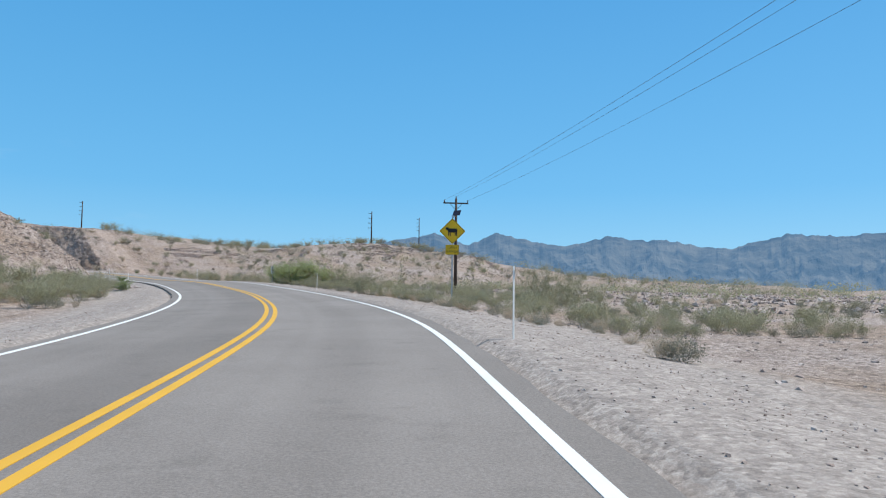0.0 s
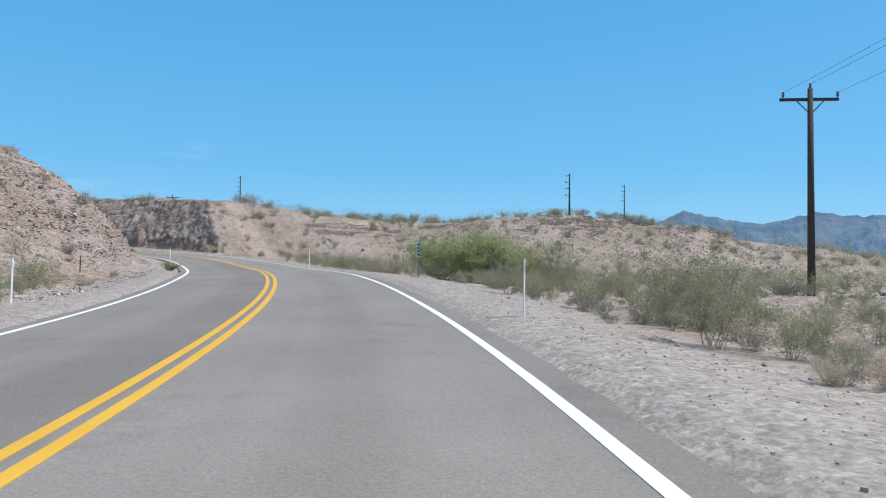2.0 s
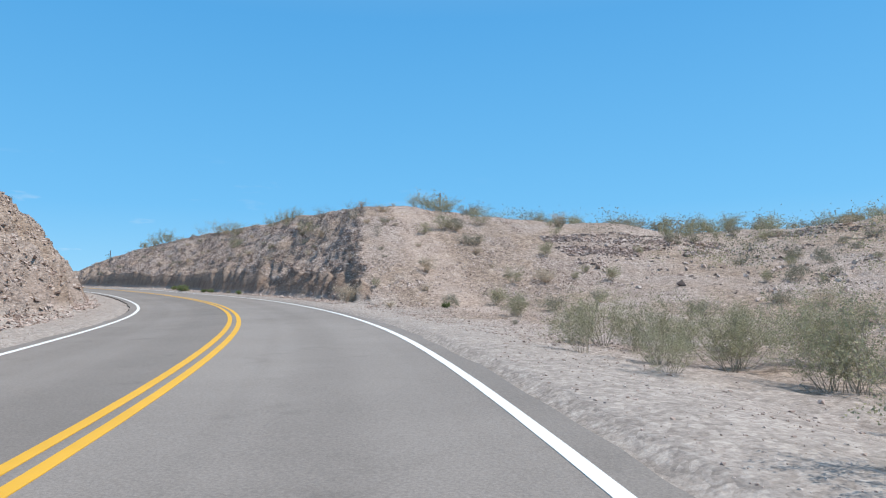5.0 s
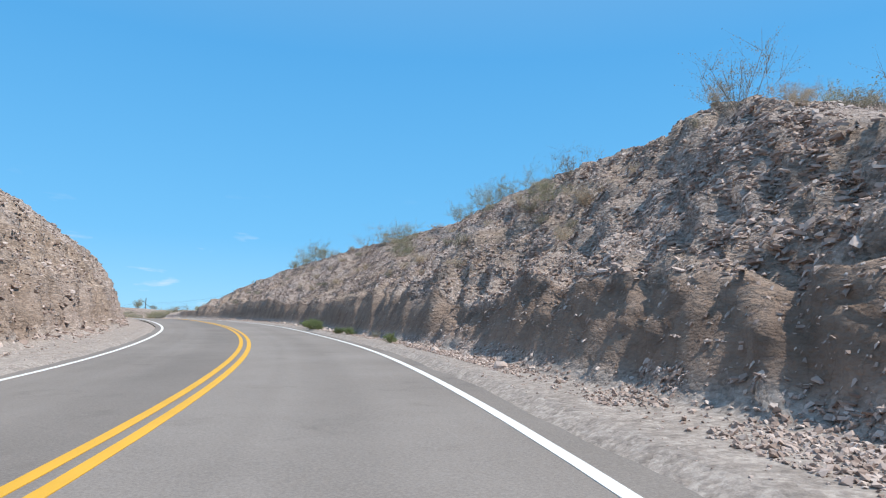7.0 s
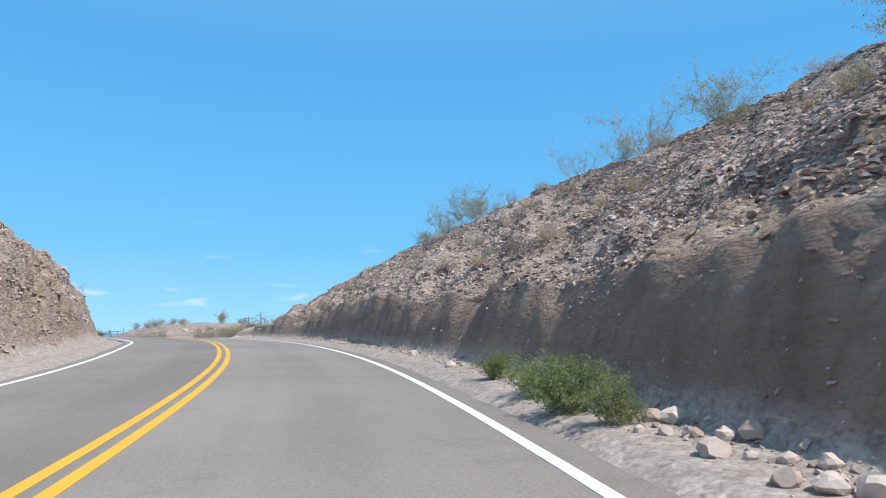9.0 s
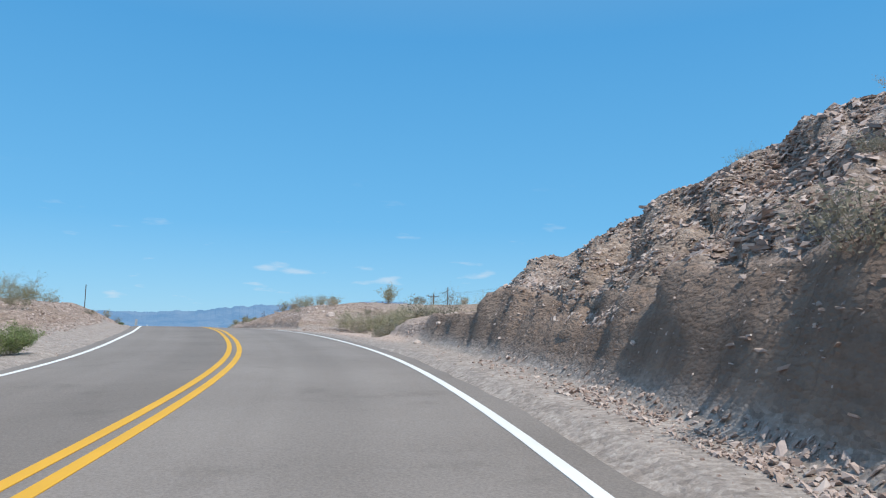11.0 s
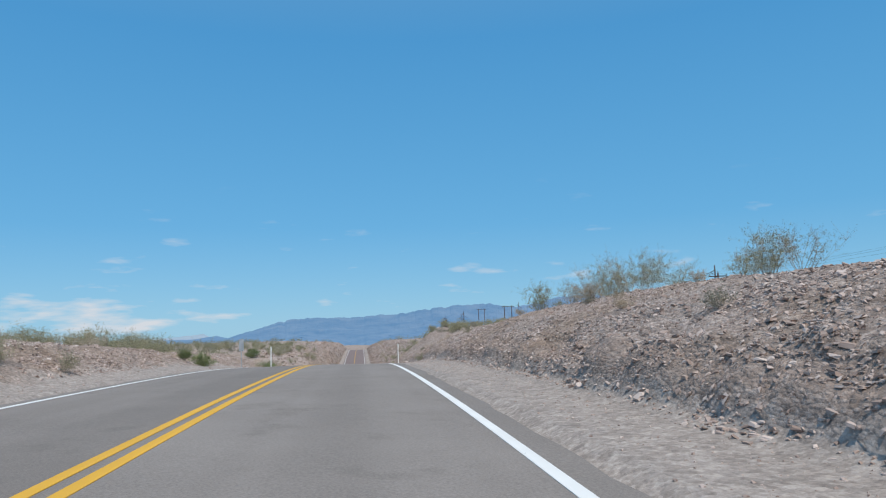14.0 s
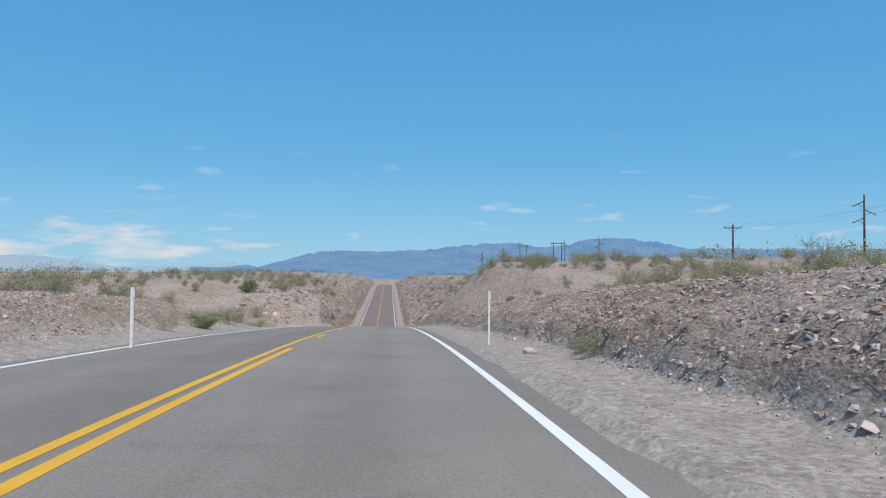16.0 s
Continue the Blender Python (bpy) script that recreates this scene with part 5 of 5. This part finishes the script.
def stones(name, label, pick, n, s0, s1, seed, flat=0.55, plates=False):
    """Loose angular stones strewn over the parts of the ground that pick() names; uncountable."""
    r = np.random.RandomState(seed)
    w = pick.astype(float).ravel()
    w = w / w.sum()
    k = r.choice(w.size, n, p=w)
    c = surface_points(k, r)
    size = s0 * (s1 / s0) ** (r.rand(n) ** 2.2)
    g = (1 + 5 ** 0.5) / 2
    ball = np.array([(-1, g, 0), (1, g, 0), (-1, -g, 0), (1, -g, 0), (0, -1, g), (0, 1, g), (0, -1, -g), (0, 1, -g), (g, 0, -1), (g, 0, 1), (-g, 0, -1), (-g, 0, 1)]) / 1.9
    chip = np.array([(-1, -0.8, -0.6), (1, -0.7, -0.6), (0.1, 1.1, -0.6), (0.7, 0.5, 0.7), (-0.7, 0.4, 0.7), (0, -0.8, 0.7)])
    if s1 < 0.12 or plates:
        ball = chip
    v = ball[None] * r.uniform(0.6, 1.2, (n, len(ball), 1)) * (size[:, None, None] * np.array([1, 0.8, flat]) * r.uniform(0.65, 1.35, (n, 1, 3)))
    a = r.uniform(0, 2 * np.pi, n)
    ca, sa = np.cos(a)[:, None], np.sin(a)[:, None]
    v = np.stack([v[..., 0] * ca - v[..., 1] * sa, v[..., 0] * sa + v[..., 1] * ca, v[..., 2]], -1)
    # lie along the slope
    nn = NRM.reshape(-1, 3)[k]
    v[..., 2] -= (v[..., 0] * nn[:, None, 0] + v[..., 1] * nn[:, None, 1]) / np.maximum(nn[:, None, 2], 0.6) * 0.6
    if plates:
        v[..., 2] += v[..., 0] * r.normal(0, 0.28, (n, 1)) + v[..., 1] * r.normal(0, 0.28, (n, 1))
    v += c[:, None] + nn[:, None] * (size * (0.3 if plates else 0.12))[:, None, None]
    tri = np.array([(0, 11, 5), (0, 5, 1), (0, 1, 7), (0, 7, 10), (0, 10, 11), (1, 5, 9), (5, 11, 4), (11, 10, 2), (10, 7, 6), (7, 1, 8), (3, 9, 4), (3, 4, 2), (3, 2, 6), (3, 6, 8), (3, 8, 9), (4, 9, 5), (2, 4, 11), (6, 2, 10), (8, 6, 7), (9, 8, 1)])
    if s1 < 0.12 or plates:
        tri = np.array([(0, 2, 1), (3, 4, 5), (0, 1, 5), (1, 3, 5), (1, 2, 3), (2, 4, 3), (2, 0, 4), (0, 5, 4)])
    f = (tri[None] + len(ball) * np.arange(n)[:, None, None]).reshape(-1, 3)
    return tagged(mesh_object(name, v.reshape(-1, 3), f, M_STONE), label, "stones", kind="stuff")


calm = (NRM[..., 2] > 0.55) & (WALL < 0.35)
cell = np.abs(np.gradient(S, axis=0) * 18 * np.gradient(U, axis=1))
clumps = np.clip(0.35 + 1.8 * fbm(GX * 0.45, GY * 0.45, 3, 95), 0.08, 1.5)
rightcut = (U > 6.3) & (U < 20) & (S > 6.9) & (S < 12.6) & calm
loose = NRM[..., 2] > 0.5
rightbank = (U > 5.7) & (U < 13) & (S > 13.75) & (S < 22) & loose
leftbank = (U < -5.7) & (U > -13) & (S > 12.4) & (S < 22) & loose
farcut = (np.abs(U) > 5.5) & (np.abs(U) < 17) & (S >= 21) & (S < 38)
leftcut = (U < -5.6) & (U > -16) & (S > 3.2) & (S < 11.5) & calm
stones("rubble", "angular plates of grey-brown rock on the slope of the road cut", cell * rightcut * (1 - TRACK) * clumps, 95000, 0.02, 0.085, 21, 0.45, True)
stones("rubble", "broken plates of rock on the low bank beside the road", cell * rightbank * (0.5 + clumps), 70000, 0.014, 0.045, 22, 0.55, True)
stones("rubble", "broken plates of rock on the low bank beside the road", cell * leftbank * (0.4 + clumps), 34000, 0.018, 0.065, 23, 0.55, True)
stones("rubble", "stones on the inner road cut", cell * leftcut * clumps, 30000, 0.022, 0.085, 24, 0.4, True)
stones("rubble", "broken rock on the banks where the road climbs away", cell * farcut, 9000, 0.1, 0.4, 25, 0.5, True)
band = np.clip(0.5 + 2.2 * fbm(S * 9, GZ * 2.6, 3, 97), 0.05, 1.6)
steep = NRM[..., 2] < 0.93
ledges("rock_ledges", "broken pale edges of rock beds on the slope of the road cut", cell * (U > 6.0) * (U < 19) * (S > 6.95) * (S < 12.1) * (NRM[..., 2] < 0.86) * (WALL < 0.5) * band, 80000, 0.035, 0.17, 31)
ledges("rock_ledges", "pale slabs jutting from the bare wall of the road cut", cell * (U > 5.2) * (S > 7.0) * (S < 12) * (WALL >= 0.5) * band ** 2, 1500, 0.03, 0.1, 32)
ledges("rock_ledges", "broken edges of rock beds on the inner road cut", cell * (U < -5.8) * (U > -17) * (S > 4.4) * (S < 11.8) * steep * band, 30000, 0.05, 0.26, 33)
ledges("rock_ledges", "broken edges of rock beds on the low banks", cell * (np.abs(U) > 5.6) * (np.abs(U) < 13) * (S > 12.4) * (S < 19) * (steep | ((S > 13.85) & (S < 14.7) & (U > 0))) * band, 24000, 0.03, 0.12, 34)
ledges("rock_ledges", "ragged rock ledges on the hillside behind the flat", cell * (U > 20) * (U < 110) * (S > 1.5) * (S < 7.4) * steep * band, 22000, 0.08, 0.32, 35)
for n, s0, s1 in ((700, 0.07, 0.14), (6000, 0.03, 0.07)):
    stones("rubble", "angular grey-brown rubble on the slope of the road cut", cell * rightcut * (U > 7.2) * (1 - TRACK), n, s0, s1 * 0.8, n)
    stones("rubble", "small broken rock on the low banks beside the road", cell * (rightbank | leftbank), int(n * 0.8), s0, s1 * 0.85, n + 1)
stones("rubble", "stony rubble on the hill's end and hillside", cell * ((U > 6) & (U < 40) & (S > 5.8) & (S < 8.2)) * (1 - TRACK) * (0.3 + clumps), 60000, 0.014, 0.045, 2, 0.5, True)
stones("rubble", "fallen stones along the foot of the cut", cell * ((U > 4.7) & (U < 6.1) & (S > 7) & (S < 11.9) & (NRM[..., 2] > 0.6)) * clumps, 16000, 0.014, 0.055, 3, 0.5, True)
stones("rubble", "rocks scattered over the hillside behind the flat", cell * ((U > 20) & (U < 110) & (S > 1.5) & (S < 7.4)) * clumps, 14000, 0.07, 0.26, 26, 0.6, True)
stones("gravel", "loose gravel on the road shoulders", cell * ((np.abs(U) > 4.2) & (np.abs(U) < 7.0) & (S > -0.5) & (S < 18)), 42000, 0.009, 0.03, 6, 0.7)
stones("rubble", "small stones on the desert flat", cell * ((U > 6.5) & (U < 30) & (S > 0.3) & (S < 6.8)), 4000, 0.025, 0.1, 7)


def boulder(st, u, size, seed, label="pale angular boulder fallen beside the road"):
    rng = random.Random(seed)
    x, y, z = side_spot(st, u)
    bm = bmesh.new()
    bmesh.ops.create_icosphere(bm, subdivisions=2, radius=size)
    for v in bm.verts:
        v.co *= 1 + 0.45 * noise.noise(v.co * (1.6 / size) + Vector((seed * 3.1, 0, 0)))
        v.co.z *= 0.72
    for _ in range(5):
        d = Vector((rng.uniform(-1, 1), rng.uniform(-1, 1), rng.uniform(-.4, 1))).normalized()
        bmesh.ops.bisect_plane(bm, geom=bm.verts[:] + bm.edges[:] + bm.faces[:], plane_co=d * size * rng.uniform(0.62, 0.85), plane_no=d, clear_outer=True)
        bmesh.ops.holes_fill(bm, edges=[e for e in bm.edges if e.is_boundary])
    ob = part("boulder", bm, M_STONE)
    ob.matrix_world = pose(x, y, z + size * 0.32, 0, 0, rng.uniform(0, 360))
    tagged(ob, label, "boulder", "roadside boulders")


HEAP = [(9.12 + 0.013 * k, 4.72 + 0.07 * ((k * 7) % 9), 0.06 + 0.014 * ((k * 5) % 6)) for k in range(22)]    # a pile of fallen rock at the foot of the cut
LONE = ((12.35, 5.4, 0.12), (12.31, 5.9, 0.1), (14.22, 8.5, 0.31), (14.28, 8.2, 0.15), (9.42, 5.0, 0.17), (9.44, 4.8, 0.11), (9.38, 4.75, 0.09), (9.47, 4.95, 0.1), (8.95, 4.9, 0.1), (8.1, 5.1, 0.12), (8.3, 5.1, 0.1), (7.75, 5.1, 0.14),
        (10.1, 5.0, 0.13), (9.83, 4.8, 0.12), (14.6, 5.9, 0.1), (14.75, 5.8, 0.09), (15.3, 10.4, 0.2), (6.2, -6.6, 0.2), (8.9, -6.2, 0.18), (16.94, 5.2, 0.14), (14.5, 9.0, 0.16), (14.38, 8.0, 0.14), (14.3, 7.2, 0.12))
for k, (st, u, size) in enumerate(tuple(HEAP) + LONE):
    boulder(st, u, size, k + 1)
